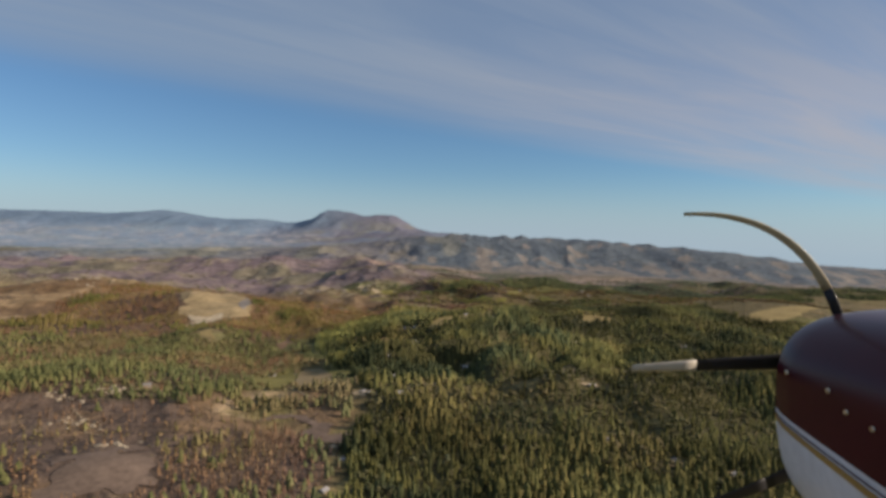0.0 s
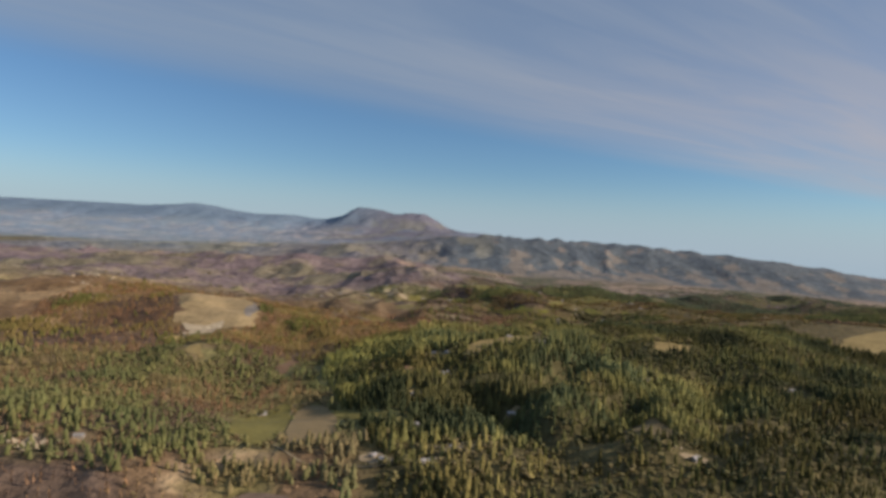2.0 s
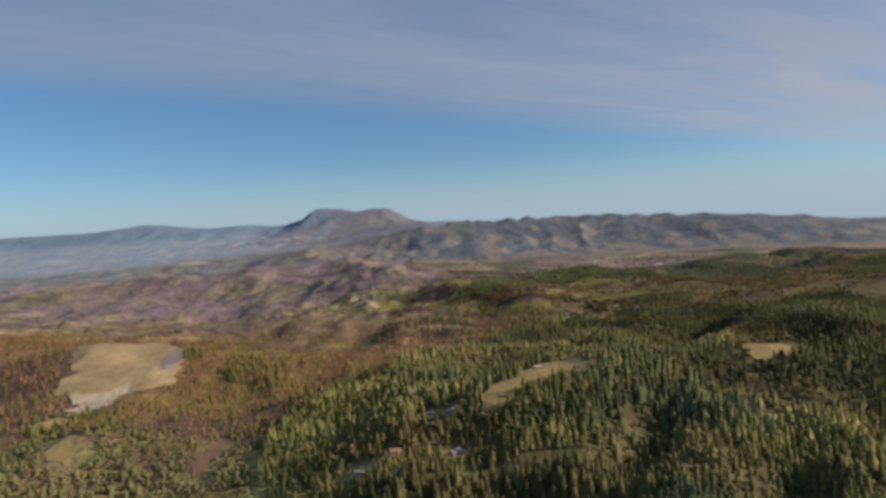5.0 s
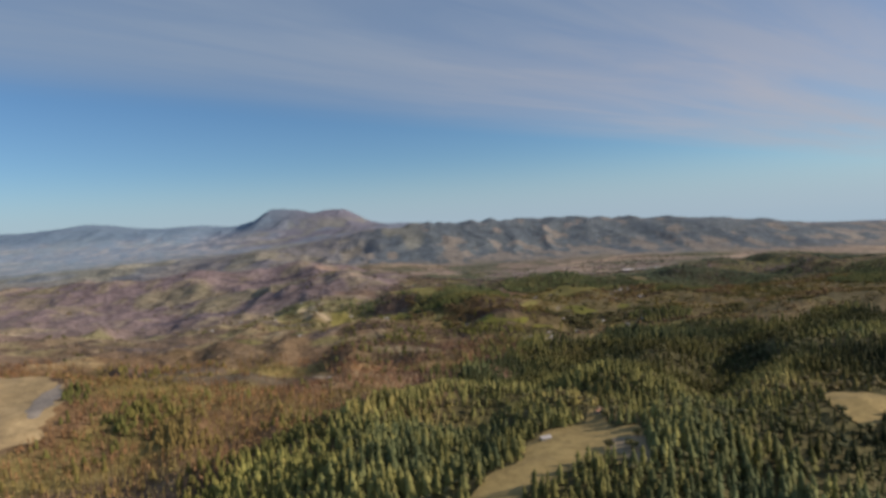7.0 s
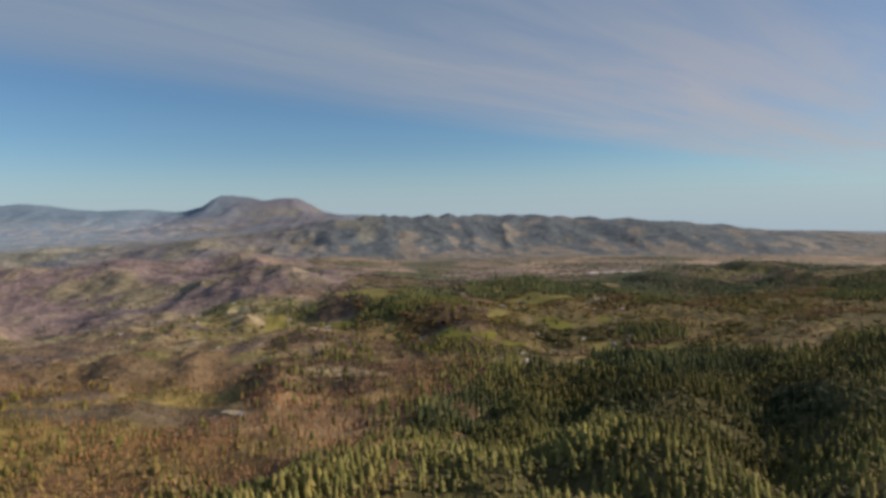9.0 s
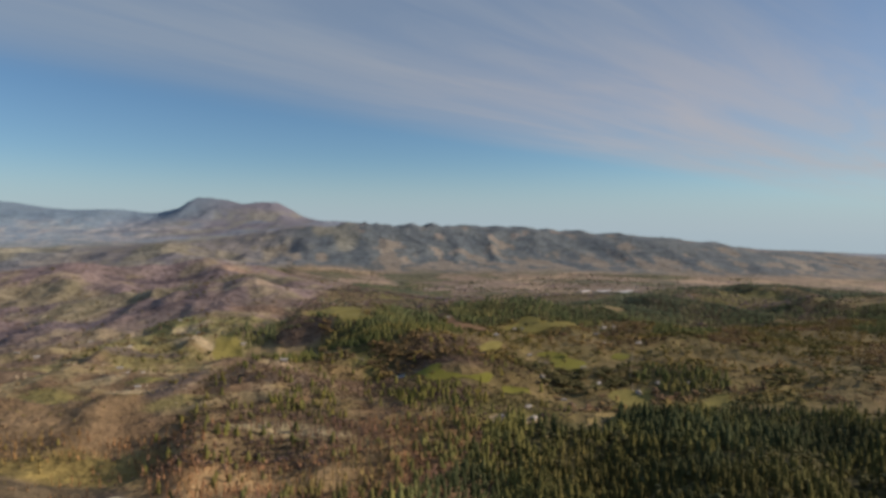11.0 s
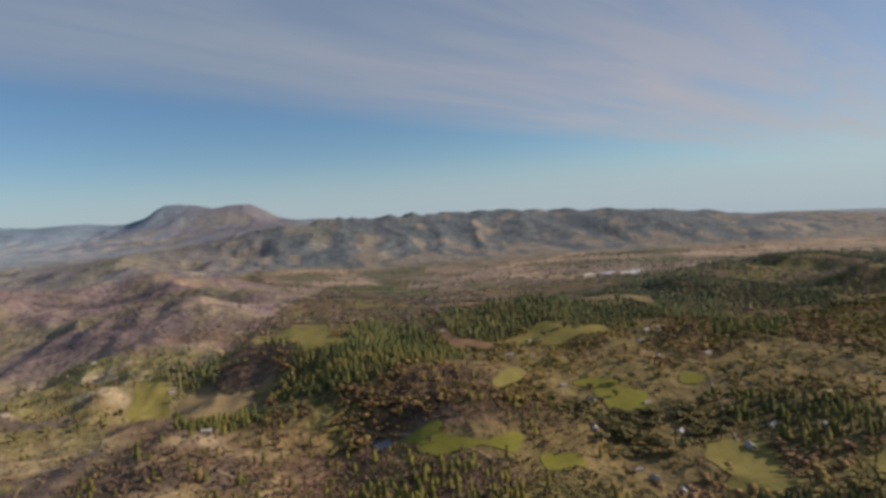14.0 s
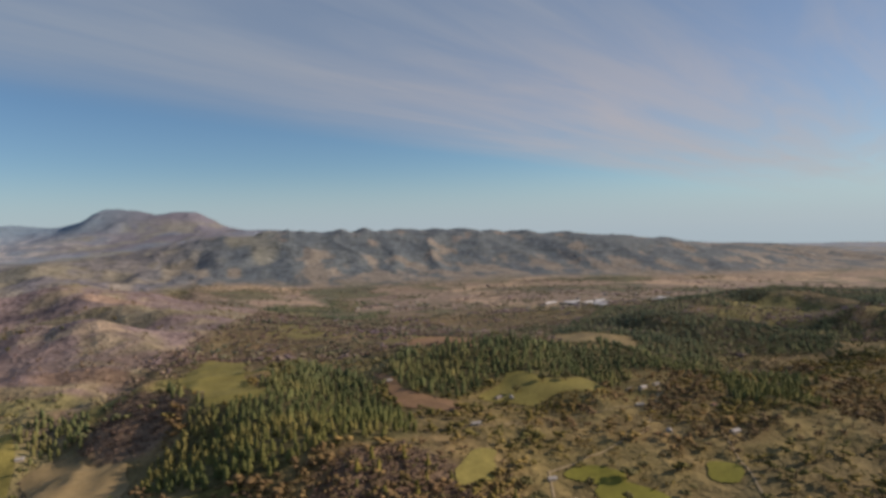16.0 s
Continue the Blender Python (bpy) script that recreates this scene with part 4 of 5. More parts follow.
def oak_shape(seed, clumps, limbs=3):
    """A round-headed oak one metre high: forked trunk and a crown of many uneven leaf clumps."""
    rnd = random.Random(seed)
    v, f = [], []
    for k in range(clumps):
        t, rr = rnd.random() * 6.28, 0.36 * math.sqrt(rnd.random())
        cz = 0.42 + 0.42 * rnd.random() * (1 - rr)
        c = (rr * math.cos(t), rr * math.sin(t), cz)
        r = rnd.uniform(0.14, 0.24)
        n = len(v)
        v.append((c[0], c[1], c[2] + r * 0.9))
        for j in range(5):
            a = 1.2566 * j + rnd.random() * 0.5
            q = r * rnd.uniform(0.8, 1.2)
            v.append((c[0] + q * math.cos(a), c[1] + q * math.sin(a), c[2] + r * rnd.uniform(-0.25, 0.3)))
        v.append((c[0], c[1], c[2] - r * 0.7))
        for j in range(5):
            a, b = n + 1 + j, n + 1 + (j + 1) % 5
            f += [(n, a, b), (n + 6, b, a)]
    crown = len(v)
    for bx, by in ((0.0, 0.0), (0.16, 0.05), (-0.12, 0.12))[:limbs]:
        n = len(v)
        for t in (0, 2.09, 4.19):
            v += [(0.035 * math.cos(t), 0.035 * math.sin(t), -0.06), (bx + 0.018 * math.cos(t), by + 0.018 * math.sin(t), 0.55)]
        for j in range(3):
            a, b = n + 2 * j, n + 2 * ((j + 1) % 3)
            f += [(a, b, b + 1), (a, b + 1, a + 1)]
    return np.array(v), np.array(f), crown


def brush_shape(seed):
    sv, sf, crown = oak_shape(seed, 2)
    sv = sv.copy()
    sv[:, 2] -= 0.3
    return sv[:crown], sf[sf.max(1) < crown], crown


def scar_at(x, y):
    return inside(x, y, [(-242, 578), (-222, 590), (-190, 592), (-168, 562), (-152, 528), (-158, 496), (-178, 470), (-198, 493), (-218, 528)])


FIRS = [fir_shape(k, 3, 6, 0.23 + 0.03 * (k % 3)) for k in range(8)]
FIRS_FAR = [fir_shape(20 + k, 3, 5, 0.2 + 0.03 * (k % 2)) for k in range(5)]
SNAGS = [snag_shape(40 + k, 9) for k in range(6)]
OAKS = [oak_shape(60 + k, 9) for k in range(6)]
OAKS_MID = [oak_shape(70 + k, 4, 1) for k in range(6)]
OAKS_FAR = [oak_shape(80 + k, 3, 1) for k in range(4)]
TRUNK_TINT = np.array((0.06, 0.045, 0.035))


def planted(name, shapes, x, y, tall, wide, tint, label, category, rng, sink=0.0):
    """Many trees in one mesh: each a turned, scaled copy of one of the shapes with a tint of its own."""
    if not len(x):
        return None
    which, turn = rng.integers(0, len(shapes), len(x)), rng.random(len(x)) * 6.2832
    z = height(x, y) - sink
    V, F, T, base = [], [], [], 0
    for k, (sv, sf, crown) in enumerate(shapes):
        m = which == k
        n = int(m.sum())
        if not n:
            continue
        c, s = np.cos(turn[m])[:, None], np.sin(turn[m])[:, None]
        w = (tall[m] * wide[m])[:, None]
        vx = (sv[None, :, 0] * c - sv[None, :, 1] * s) * w + x[m][:, None]
        vy = (sv[None, :, 0] * s + sv[None, :, 1] * c) * w + y[m][:, None]
        vz = sv[None, :, 2] * tall[m][:, None] + z[m][:, None]
        V.append(np.stack([vx, vy, vz], -1).reshape(-1, 3))
        F.append((sf[None] + (base + np.arange(n) * len(sv))[:, None, None]).reshape(-1, 3))
        t = np.repeat(tint[m][:, None, :], len(sv), 1)
        t[:, crown:] = TRUNK_TINT
        T.append(t.reshape(-1, 3))
        base += n * len(sv)
    ob = new(name, mesh_from(name, np.concatenate(V), np.concatenate(F), LEAVES, False, np.concatenate(T)))
    return tagged(ob, label, category, kind="stuff")


def scattered(x0, x1, y0, y1, gap, rng):
    x, y = np.meshgrid(np.arange(x0, x1, gap), np.arange(y0, y1, gap))
    x, y = x.ravel(), y.ravel()
    return x + (rng.random(len(x)) - 0.5) * gap * 0.95, y + (rng.random(len(y)) - 0.5) * gap * 0.95


def tinted(x, y, rng, *colours, spread_=0.2, size=34, seed=211):
    """A colour for each tree: neighbours are alike, and the kinds change from patch to patch."""
    u = 0.5 + 1.05 * fbm(x, y, size, 3, seed) + 0.42 * (rng.random(len(x)) - 0.5)
    u = np.clip(u, 0, 0.999) * (len(colours) - 1)
    k = u.astype(int)
    pick = blend(np.array(colours)[k], np.array(colours)[k + 1], ramp(u - k, 0.2, 0.8))
    # haze and bluish shade put into the tint: right wood, and past y 850
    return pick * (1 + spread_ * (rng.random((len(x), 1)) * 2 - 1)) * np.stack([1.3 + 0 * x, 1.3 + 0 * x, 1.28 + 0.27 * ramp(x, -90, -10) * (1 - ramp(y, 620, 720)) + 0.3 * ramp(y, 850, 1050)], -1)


def haze_tint(x, y, tint):
    """Distance haze put into the colour: woods farther off turn paler and bluer."""
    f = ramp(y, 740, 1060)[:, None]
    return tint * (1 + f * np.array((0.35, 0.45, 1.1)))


def rusty(y, tint):
    """The scorched slopes past the wooded hill are of a warmer brown."""
    f = (ramp(y, 420, 520) * (1 - ramp(y, 640, 780)))[..., None]
    return tint * (1 - f * np.array((-0.14, -0.04, 0.08)))


GREENS = ((0.055, 0.066, 0.026), (0.082, 0.088, 0.03), (0.128, 0.122, 0.034), (0.11, 0.108, 0.032), (0.165, 0.142, 0.042))
SCORCHED = ((0.135, 0.09, 0.066), (0.195, 0.122, 0.074), (0.235, 0.142, 0.076), (0.235, 0.158, 0.078), (0.19, 0.158, 0.064))
OAKY = ((0.075, 0.079, 0.034), (0.098, 0.095, 0.037), (0.125, 0.112, 0.043), (0.145, 0.12, 0.05), (0.155, 0.118, 0.06), (0.135, 0.1, 0.066))
rng = np.random.default_rng(7)
STRETCH = (-30, 30, 326, 354)   # where each fir is a thing of its own


def in_stretch(x, y):
    return (x > STRETCH[0]) & (x < STRETCH[1]) & (y > STRETCH[2]) & (y < STRETCH[3])


# green firs, near
x, y = scattered(-80, 290, 110, 660, 2.02, rng)
thin = fbm(x, y, 40, 3, 131)
ok = (y > 132 + 16 * fbm(x, y, 40, 2, 239)) & wooded(x, y) & ~in_clearing(x, y, 1.05) & (rng.random(len(x)) < (0.97 - 0.55 * ramp(thin, 0.08, 0.3)) * (1 - 0.4 * open_woods(x, y)))
x, y = x[ok], y[ok]
lone = in_stretch(x, y)
LONE = [(float(a), float(b)) for a, b in zip(x[lone], y[lone])][:290]
x, y = x[~lone], y[~lone]
open_wood = open_woods(x, y)
tall = (2.7 + 3.1 * rng.random(len(x)) ** 1.2) * (1 + 0.5 * fbm(x, y, 28, 2, 191))
# firs on the left-facing slope are tinted lighter to stand in for sunlight
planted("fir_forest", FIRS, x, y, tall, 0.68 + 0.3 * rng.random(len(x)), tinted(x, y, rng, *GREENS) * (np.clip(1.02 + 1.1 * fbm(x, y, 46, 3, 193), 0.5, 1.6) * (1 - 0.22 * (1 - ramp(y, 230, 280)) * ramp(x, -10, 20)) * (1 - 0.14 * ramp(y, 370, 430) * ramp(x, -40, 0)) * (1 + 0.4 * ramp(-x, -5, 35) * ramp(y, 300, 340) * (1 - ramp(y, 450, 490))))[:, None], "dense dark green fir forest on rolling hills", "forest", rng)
# oaks in and round the wood
x, y = scattered(-60, 290, 120, 640, 4.8, rng)
ok = wooded(x, y) & ~in_clearing(x, y, 1.1) & ~in_stretch(x, y) & (rng.random(len(x)) < 0.22 + 0.6 * ramp(fbm(x, y, 40, 3, 131), 0.06, 0.25) + 0.7 * open_woods(x, y))
x, y = x[ok], y[ok]
planted("oak_woodland", OAKS_MID, x, y, 2.2 + 2.2 * rng.random(len(x)), 1.0 + 0.4 * rng.random(len(x)), tinted(x, y, rng, *OAKY[:4]), "olive oaks between firs", "woodland", rng)
# green firs, farther
x, y = scattered(-90, 900, 665, 1330, 3.3, rng)
qx, qy = scattered(0, 220, 1240, 1600, 4.2, rng)
x, y = np.concatenate([x, qx]), np.concatenate([y, qy])
ok = wooded(x, y) & (y > 662) & ~in_clearing(x, y, 1.05) & (rng.random(len(x)) < 0.93 - 0.6 * ramp(fbm(x, y, 60, 3, 133), 0.0, 0.3) * ramp(y, 985, 1010))
x, y = x[ok], y[ok]
hilly = (((x > 176) & (y > 840)) | (y > 1230)) & (rng.random(len(x)) < 0.5)
planted("oak_woodland", OAKS_FAR, x[hilly], y[hilly], 2.2 + 1.8 * rng.random(hilly.sum()), 1.2 + 0.5 * rng.random(hilly.sum()), haze_tint(x[hilly], y[hilly], tinted(x[hilly], y[hilly], rng, (0.055, 0.062, 0.026), (0.075, 0.076, 0.03), (0.08, 0.078, 0.032), (0.12, 0.095, 0.045))), "dark mixed woods on a valley hill", "woodland", rng)
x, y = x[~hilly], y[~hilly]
planted("fir_forest", FIRS_FAR, x, y, 2.9 + 2.2 * rng.random(len(x)), 1.0 + 0.5 * rng.random(len(x)), haze_tint(x, y, tinted(x, y, rng, (0.058, 0.068, 0.026), (0.075, 0.084, 0.03), (0.094, 0.096, 0.032), (0.12, 0.108, 0.036))), "dark green fir woods on knolls and banks", "forest", rng)
# scorched firs
x, y = scattered(-330, 60, 120, 660, 2.2, rng)
fire = burnt(x, y)
dens = 0.45 + 0.4 * ramp(fbm(x, y, 55, 3, 141), -0.25, 0.3)
dens = np.where(((x + 112) / 60) ** 2 + ((y - 212) / 36) ** 2 < 1 + 0.5 * vnoise(x, y, 25, 5), 0.16, dens)
dens = np.maximum(dens, np.maximum(0.97 * green_again(x, y), 0.85 * ramp(y, 240, 252) * (1 - ramp(y, 300, 330))))
dens = np.where(inside(x, y, [(-100, 430), (-230, 470), (-210, 600), (-40, 605), (60, 640), (50, 560), (0, 495), (-45, 460)]), 0.85, dens)
dens = np.where(inside(x, y, [(-90, 140), (-80, 215), (-55, 225), (-30, 235), (-20, 140)]), 0.9, dens)
dens = np.where(((x + 104) / 56) ** 2 + ((y - 612) / 34) ** 2 < 1 + 0.4 * vnoise(x, y, 18, 5), 0.08, dens)
scar = scar_at(x, y)
bare = inside(x, y, [(-112, 176), (-104, 199), (-92, 202), (-80, 188), (-78, 164), (-98, 160)]) | inside(x, y, [(-66, 245), (-45, 252), (-29, 228), (-28, 206), (-42, 214), (-56, 230)])
ok = (y > 140 + 24 * fbm(x, y, 40, 2, 239)) & (x > -310 + 30 * fbm(x, y, 50, 2, 241)) & (fire > 0.5) & ~wooded(x, y) & ~in_clearing(x, y) & ~scar & ~bare & (rng.random(len(x)) < dens)
x, y = x[ok], y[ok]
rim = wooded(x + 11, y) | wooded(x + 15, y - 9) | wooded(x + 7, y + 8)   # green trees spill over the wood's edge
alive = rng.random(len(x)) < ramp(fbm(x, y, 42, 3, 219), 0.12, 0.4) * 0.75 * (0.25 + 0.75 * ramp(y, 230, 300)) + 0.05 + 0.6 * ramp(y, 236, 250) * (1 - ramp(y, 300, 330)) + 0.4 * rim + 0.5 * green_again(x, y) * ramp(fbm(x, y, 50, 3, 221), -0.3, 0.05)
planted("scorched_forest", SNAGS, x[~alive], y[~alive], 2.2 + 2.3 * rng.random((~alive).sum()), 0.75 + 0.4 * rng.random((~alive).sum()), rusty(y[~alive], tinted(x[~alive], y[~alive], rng, *SCORCHED)), "scorched brown fir trees on burnt slopes", "forest", rng)
leafy = alive & (rng.random(len(x)) < 0.85 * green_again(x, y))
planted("oak_woodland", OAKS_MID, x[leafy], y[leafy], 1.3 + 1.1 * rng.random(leafy.sum()), 1.7 + 0.4 * rng.random(leafy.sum()), tinted(x[leafy], y[leafy], rng, (0.115, 0.118, 0.05), (0.15, 0.143, 0.06), (0.185, 0.148, 0.072), spread_=0.22), "olive green oaks covering a slope", "woodland", rng)
alive &= ~leafy
planted("fir_forest", FIRS, x[alive], y[alive], 2.2 + 2.2 * rng.random(alive.sum()), 1.1 + 0.4 * rng.random(alive.sum()), (1 - ramp(y[alive], 380, 460)[:, None] * (0.12, 0.18, 0.36)) * tinted(x[alive], y[alive], rng, (0.1, 0.11, 0.045), (0.125, 0.13, 0.05), (0.15, 0.143, 0.055), (0.175, 0.143, 0.065), spread_=0.14), "green firs left standing among scorched ones", "forest", rng)
# burnt country farther off
BRUSH = [brush_shape(90 + k) for k in range(4)]
x, y = scattered(-700, 60, 640, 1600, 5.6, rng)
fire = burnt(x, y)
g = green_again(x, y)
dens = 0.3 + 0.5 * ramp(fbm(x, y, 70, 3, 151), -0.05, 0.3) + 0.2 * g
ok = (fire > 0.4) & ~wooded(x, y) & ~in_clearing(x, y) & (rng.random(len(x)) < dens)
x, y = x[ok], y[ok]
alive = rng.random(len(x)) < 0.08 + 0.7 * green_again(x, y)
planted("scorched_woods", BRUSH, x[~alive], y[~alive], 1.2 + 1.1 * rng.random((~alive).sum()), 1.4 + 0.5 * rng.random((~alive).sum()), tinted(x[~alive], y[~alive], rng, (0.105, 0.075, 0.07), (0.13, 0.09, 0.076), (0.165, 0.115, 0.082), (0.19, 0.135, 0.085)), "charred brown oaks and brush on far hills", "woods", rng)
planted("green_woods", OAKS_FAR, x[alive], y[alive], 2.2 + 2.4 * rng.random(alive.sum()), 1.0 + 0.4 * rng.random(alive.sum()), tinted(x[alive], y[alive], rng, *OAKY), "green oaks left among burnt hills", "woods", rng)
# oaks on the open land
x, y = scattered(-10, 420, 640, 900, 2.9, rng)
dens = 0.26 + 0.5 * ramp(fbm(x, y, 30, 3, 161), -0.05, 0.14)
ok = ~wooded(x, y) & ~in_clearing(x, y, 1.0) & (burnt(x, y) < 0.5) & ((x > 95) | (y > 735)) & (rng.random(len(x)) < dens)
x, y = x[ok], y[ok]
tall = 1.3 + 2.7 * rng.random(len(x)) ** 1.8
single = (x > 92) & (x < 142) & (y > 690) & (y < 768) & (tall > 1.7)
LONE_OAKS = [(float(a), float(b), float(c)) for a, b, c in zip(x[single], y[single], tall[single])][:240]
x, y, tall = x[~single], y[~single], tall[~single]
brown = ramp(fbm(x, y, 60, 3, 163) + ramp(-x, -95, -40) * 0.5, 0.3, 0.6)
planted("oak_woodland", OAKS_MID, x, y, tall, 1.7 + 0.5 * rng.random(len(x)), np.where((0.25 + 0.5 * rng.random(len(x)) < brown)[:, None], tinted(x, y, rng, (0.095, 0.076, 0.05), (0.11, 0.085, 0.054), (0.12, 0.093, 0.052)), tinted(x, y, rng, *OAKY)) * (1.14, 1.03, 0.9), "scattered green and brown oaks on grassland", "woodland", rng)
# brown woodland past the fir hill, with some yellow-green firs
x, y = scattered(-60, 95, 622, 778, 2.3, rng)
ok = ~wooded(x, y) & ~in_clearing(x, y) & (rng.random(len(x)) < 0.25 + 0.65 * ramp(fbm(x, y, 30, 3, 165) + 0.3 * ramp(x, 0, 60), -0.06, 0.14)) & ~inside(x, y, [(34, 739), (42, 748), (54, 736), (70, 718), (78, 702), (60, 702), (44, 718)]) & ~inside(x, y, [(-40, 666), (-20, 663), (7, 654), (6, 642), (-20, 646), (-40, 650)])
x, y = x[ok], y[ok]
firs = (rng.random(len(x)) < 0.5) & ((((x - 42) / 20) ** 2 + ((y - 682) / 18) ** 2 < 1) | (((x + 16) / 14) ** 2 + ((y - 690) / 13) ** 2 < 1) | (rng.random(len(x)) < 0.15))
planted("brown_woodland", OAKS_FAR, x[~firs], y[~firs], 0.8 + 1.2 * rng.random((~firs).sum()), 1.6 + 0.5 * rng.random((~firs).sum()), tinted(x[~firs], y[~firs], rng, (0.08, 0.06, 0.048), (0.092, 0.066, 0.05), (0.104, 0.074, 0.052), (0.1, 0.08, 0.044), (0.085, 0.076, 0.036)), "brown leafless oaks and brush", "woodland", rng)
planted("fir_forest", FIRS, x[firs], y[firs], 2.6 + 2.2 * rng.random(firs.sum()), 0.9 + 0.3 * rng.random(firs.sum()), tinted(x[firs], y[firs], rng, (0.12, 0.115, 0.03), (0.095, 0.095, 0.03), (0.15, 0.13, 0.035)), "yellow-green firs among brown oaks", "forest", rng)
# charred oak thickets on the knobs
x, y = scattered(-60, 100, 670, 915, 1.9, rng)
ok = ((((x - 60) / 22) ** 2 + ((y - 755) / 32) ** 2 < 1 + 0.3 * vnoise(x, y, 14, 5)) | (((x - 47) / 16) ** 2 + ((y - 692) / 14) ** 2 < 1) | (((x + 25) / 20) ** 2 + ((y - 878) / 26) ** 2 < 1 + 0.3 * vnoise(x, y, 14, 5))) & ~in_clearing(x, y) & ~wooded(x, y) & (rng.random(len(x)) < 0.85)
x, y = x[ok], y[ok]
planted("charred_thicket", OAKS_FAR, x, y, 0.7 + 0.8 * rng.random(len(x)), 1.6 + 0.5 * rng.random(len(x)), tinted(x, y, rng, (0.085, 0.062, 0.055), (0.098, 0.07, 0.06), (0.11, 0.077, 0.063), spread_=0.08), "charred purple-brown thicket on a knob", "thicket", rng)
# olive and brown oaks over the slopes above the valley
x, y = scattered(176, 460, 835, 1135, 3.9, rng)
ok = ~wooded(x, y) & ~in_clearing(x, y) & (rng.random(len(x)) < 0.25 + 0.6 * ramp(fbm(x, y, 60, 3, 237), -0.2, 0.1)) & (y > 890 - 0.3 * (x - 176))
x, y = x[ok], y[ok]
planted("oak_woodland", OAKS_FAR, x, y, 1.6 + 1.6 * rng.random(len(x)), 1.4 + 0.5 * rng.random(len(x)), haze_tint(x, y, tinted(x, y, rng, (0.075, 0.078, 0.028), (0.1, 0.092, 0.034), (0.135, 0.105, 0.045), (0.15, 0.11, 0.06))), "olive and brown oaks on slopes over a valley", "woodland", rng)
# oaks along the far fields
x, y = scattered(-150, 1000, 880, 1740, 7.2, rng)
dens = 0.06 + 0.2 * (1 - ramp(y, 1180, 1420)) + 0.5 * ramp(fbm(x, y, 75, 4, 171), 0.0, 0.3)
ok = ~wooded(x, y) & ~in_clearing(x, y, 1.0) & (burnt(x, y) < 0.5) & (rng.random(len(x)) < dens)
x, y = x[ok], y[ok]
planted("oak_woodland", OAKS_FAR, x, y, 2.4 + 2.8 * rng.random(len(x)), 1.2 + 0.6 * rng.random(len(x)), haze_tint(x, y, tinted(x, y, rng, *OAKY)), "dark oaks along fields and low hills", "woodland", rng)
# brown oak woods between the knolls and the valley
x, y = scattered(-70, 190, 925, 1340, 4.4, rng)
ok = ~wooded(x, y) & ~in_clearing(x, y) & (burnt(x, y) < 0.75) & (rng.random(len(x)) < 0.3 + 0.6 * ramp(fbm(x, y, 70, 3, 243), -0.2, 0.05))
x, y = x[ok], y[ok]
planted("brown_woodland", OAKS_FAR, x, y, 1.5 + 1.5 * rng.random(len(x)), 1.5 + 0.5 * rng.random(len(x)), tinted(x, y, rng, (0.085, 0.072, 0.06), (0.11, 0.085, 0.07), (0.135, 0.1, 0.078), (0.1, 0.09, 0.055)), "brown leafless oak woods above a valley", "woodland", rng)
# low brush over the open and the burnt land
x, y = scattered(-240, 300, 170, 900, 5.2, rng)
f = burnt(x, y)
ok = ~in_clearing(x, y, 1.0) & (rng.random(len(x)) > 0.85 * scar_at(x, y)) & (wooded(x, y) == 0) & (rng.random(len(x)) < 0.35 + 0.5 * ramp(fbm(x, y, 30, 3, 181), -0.1, 0.3))
x, y, f = x[ok], y[ok], f[ok]
tones = np.where(f[:, None] > 0.5, tinted(x, y, rng, (0.2, 0.13, 0.085), (0.145, 0.10, 0.078), (0.24, 0.17, 0.095), (0.16, 0.14, 0.055)), tinted(x, y, rng, (0.1, 0.09, 0.035), (0.075, 0.075, 0.028), (0.15, 0.11, 0.055)))
planted("brush", BRUSH, x, y, 0.9 + 0.9 * rng.random(len(x)), 1.1 + 0.6 * rng.random(len(x)), tones, "low brown and olive brush on open slopes", "brush", rng)

# firs that are things of their own


def fir_thing(seed):
    sv, sf, crown = fir_shape(seed, 8, 10, 0.15 + 0.02 * (seed % 3))
    root = new("fir_tree")
    tagged(root, "dark green fir tree in a dense wood", "tree", "firs on the wooded hill")
    leaf, wood = sf[sf.min(1) < crown], sf[sf.min(1) >= crown] - crown
    a = new("crown", mesh_from("crown", sv[:crown], leaf, NEEDLES))
    b = new("trunk", mesh_from("trunk", sv[crown:], wood, BARK))
    a.parent = b.parent = root
    return root


fir_kinds = [fir_thing(200 + k) for k in range(4)]
for k, (fx, fy) in enumerate(LONE):
    tall_ = 3.6 + 2.8 * rng.random()
    m = pose(fx, fy, float(height(fx, fy)), 0, 0, 360 * rng.random())
    src = fir_kinds[k % 4]
    if k < 4:
        src.matrix_world = m
        src.scale = (tall_ * 1.3, tall_ * 1.3, tall_)
    else:
        ob = copy_thing(src, m)
        ob.scale = (tall_ * 1.3, tall_ * 1.3, tall_)


def oak_thing(seed):
    sv, sf, crown = oak_shape(seed, 16)
    root = new("oak_tree")
    tagged(root, "round dark oak standing alone in a meadow", "tree", "oaks on the meadows")
    leaf, wood = sf[sf.min(1) < crown], sf[sf.min(1) >= crown] - crown
    a = new("crown", mesh_from("crown", sv[:crown], leaf, OAK_LEAVES))
    b = new("trunk", mesh_from("trunk", sv[crown:], wood, BARK))
    a.parent = b.parent = root
    return root


oak = oak_thing(301)
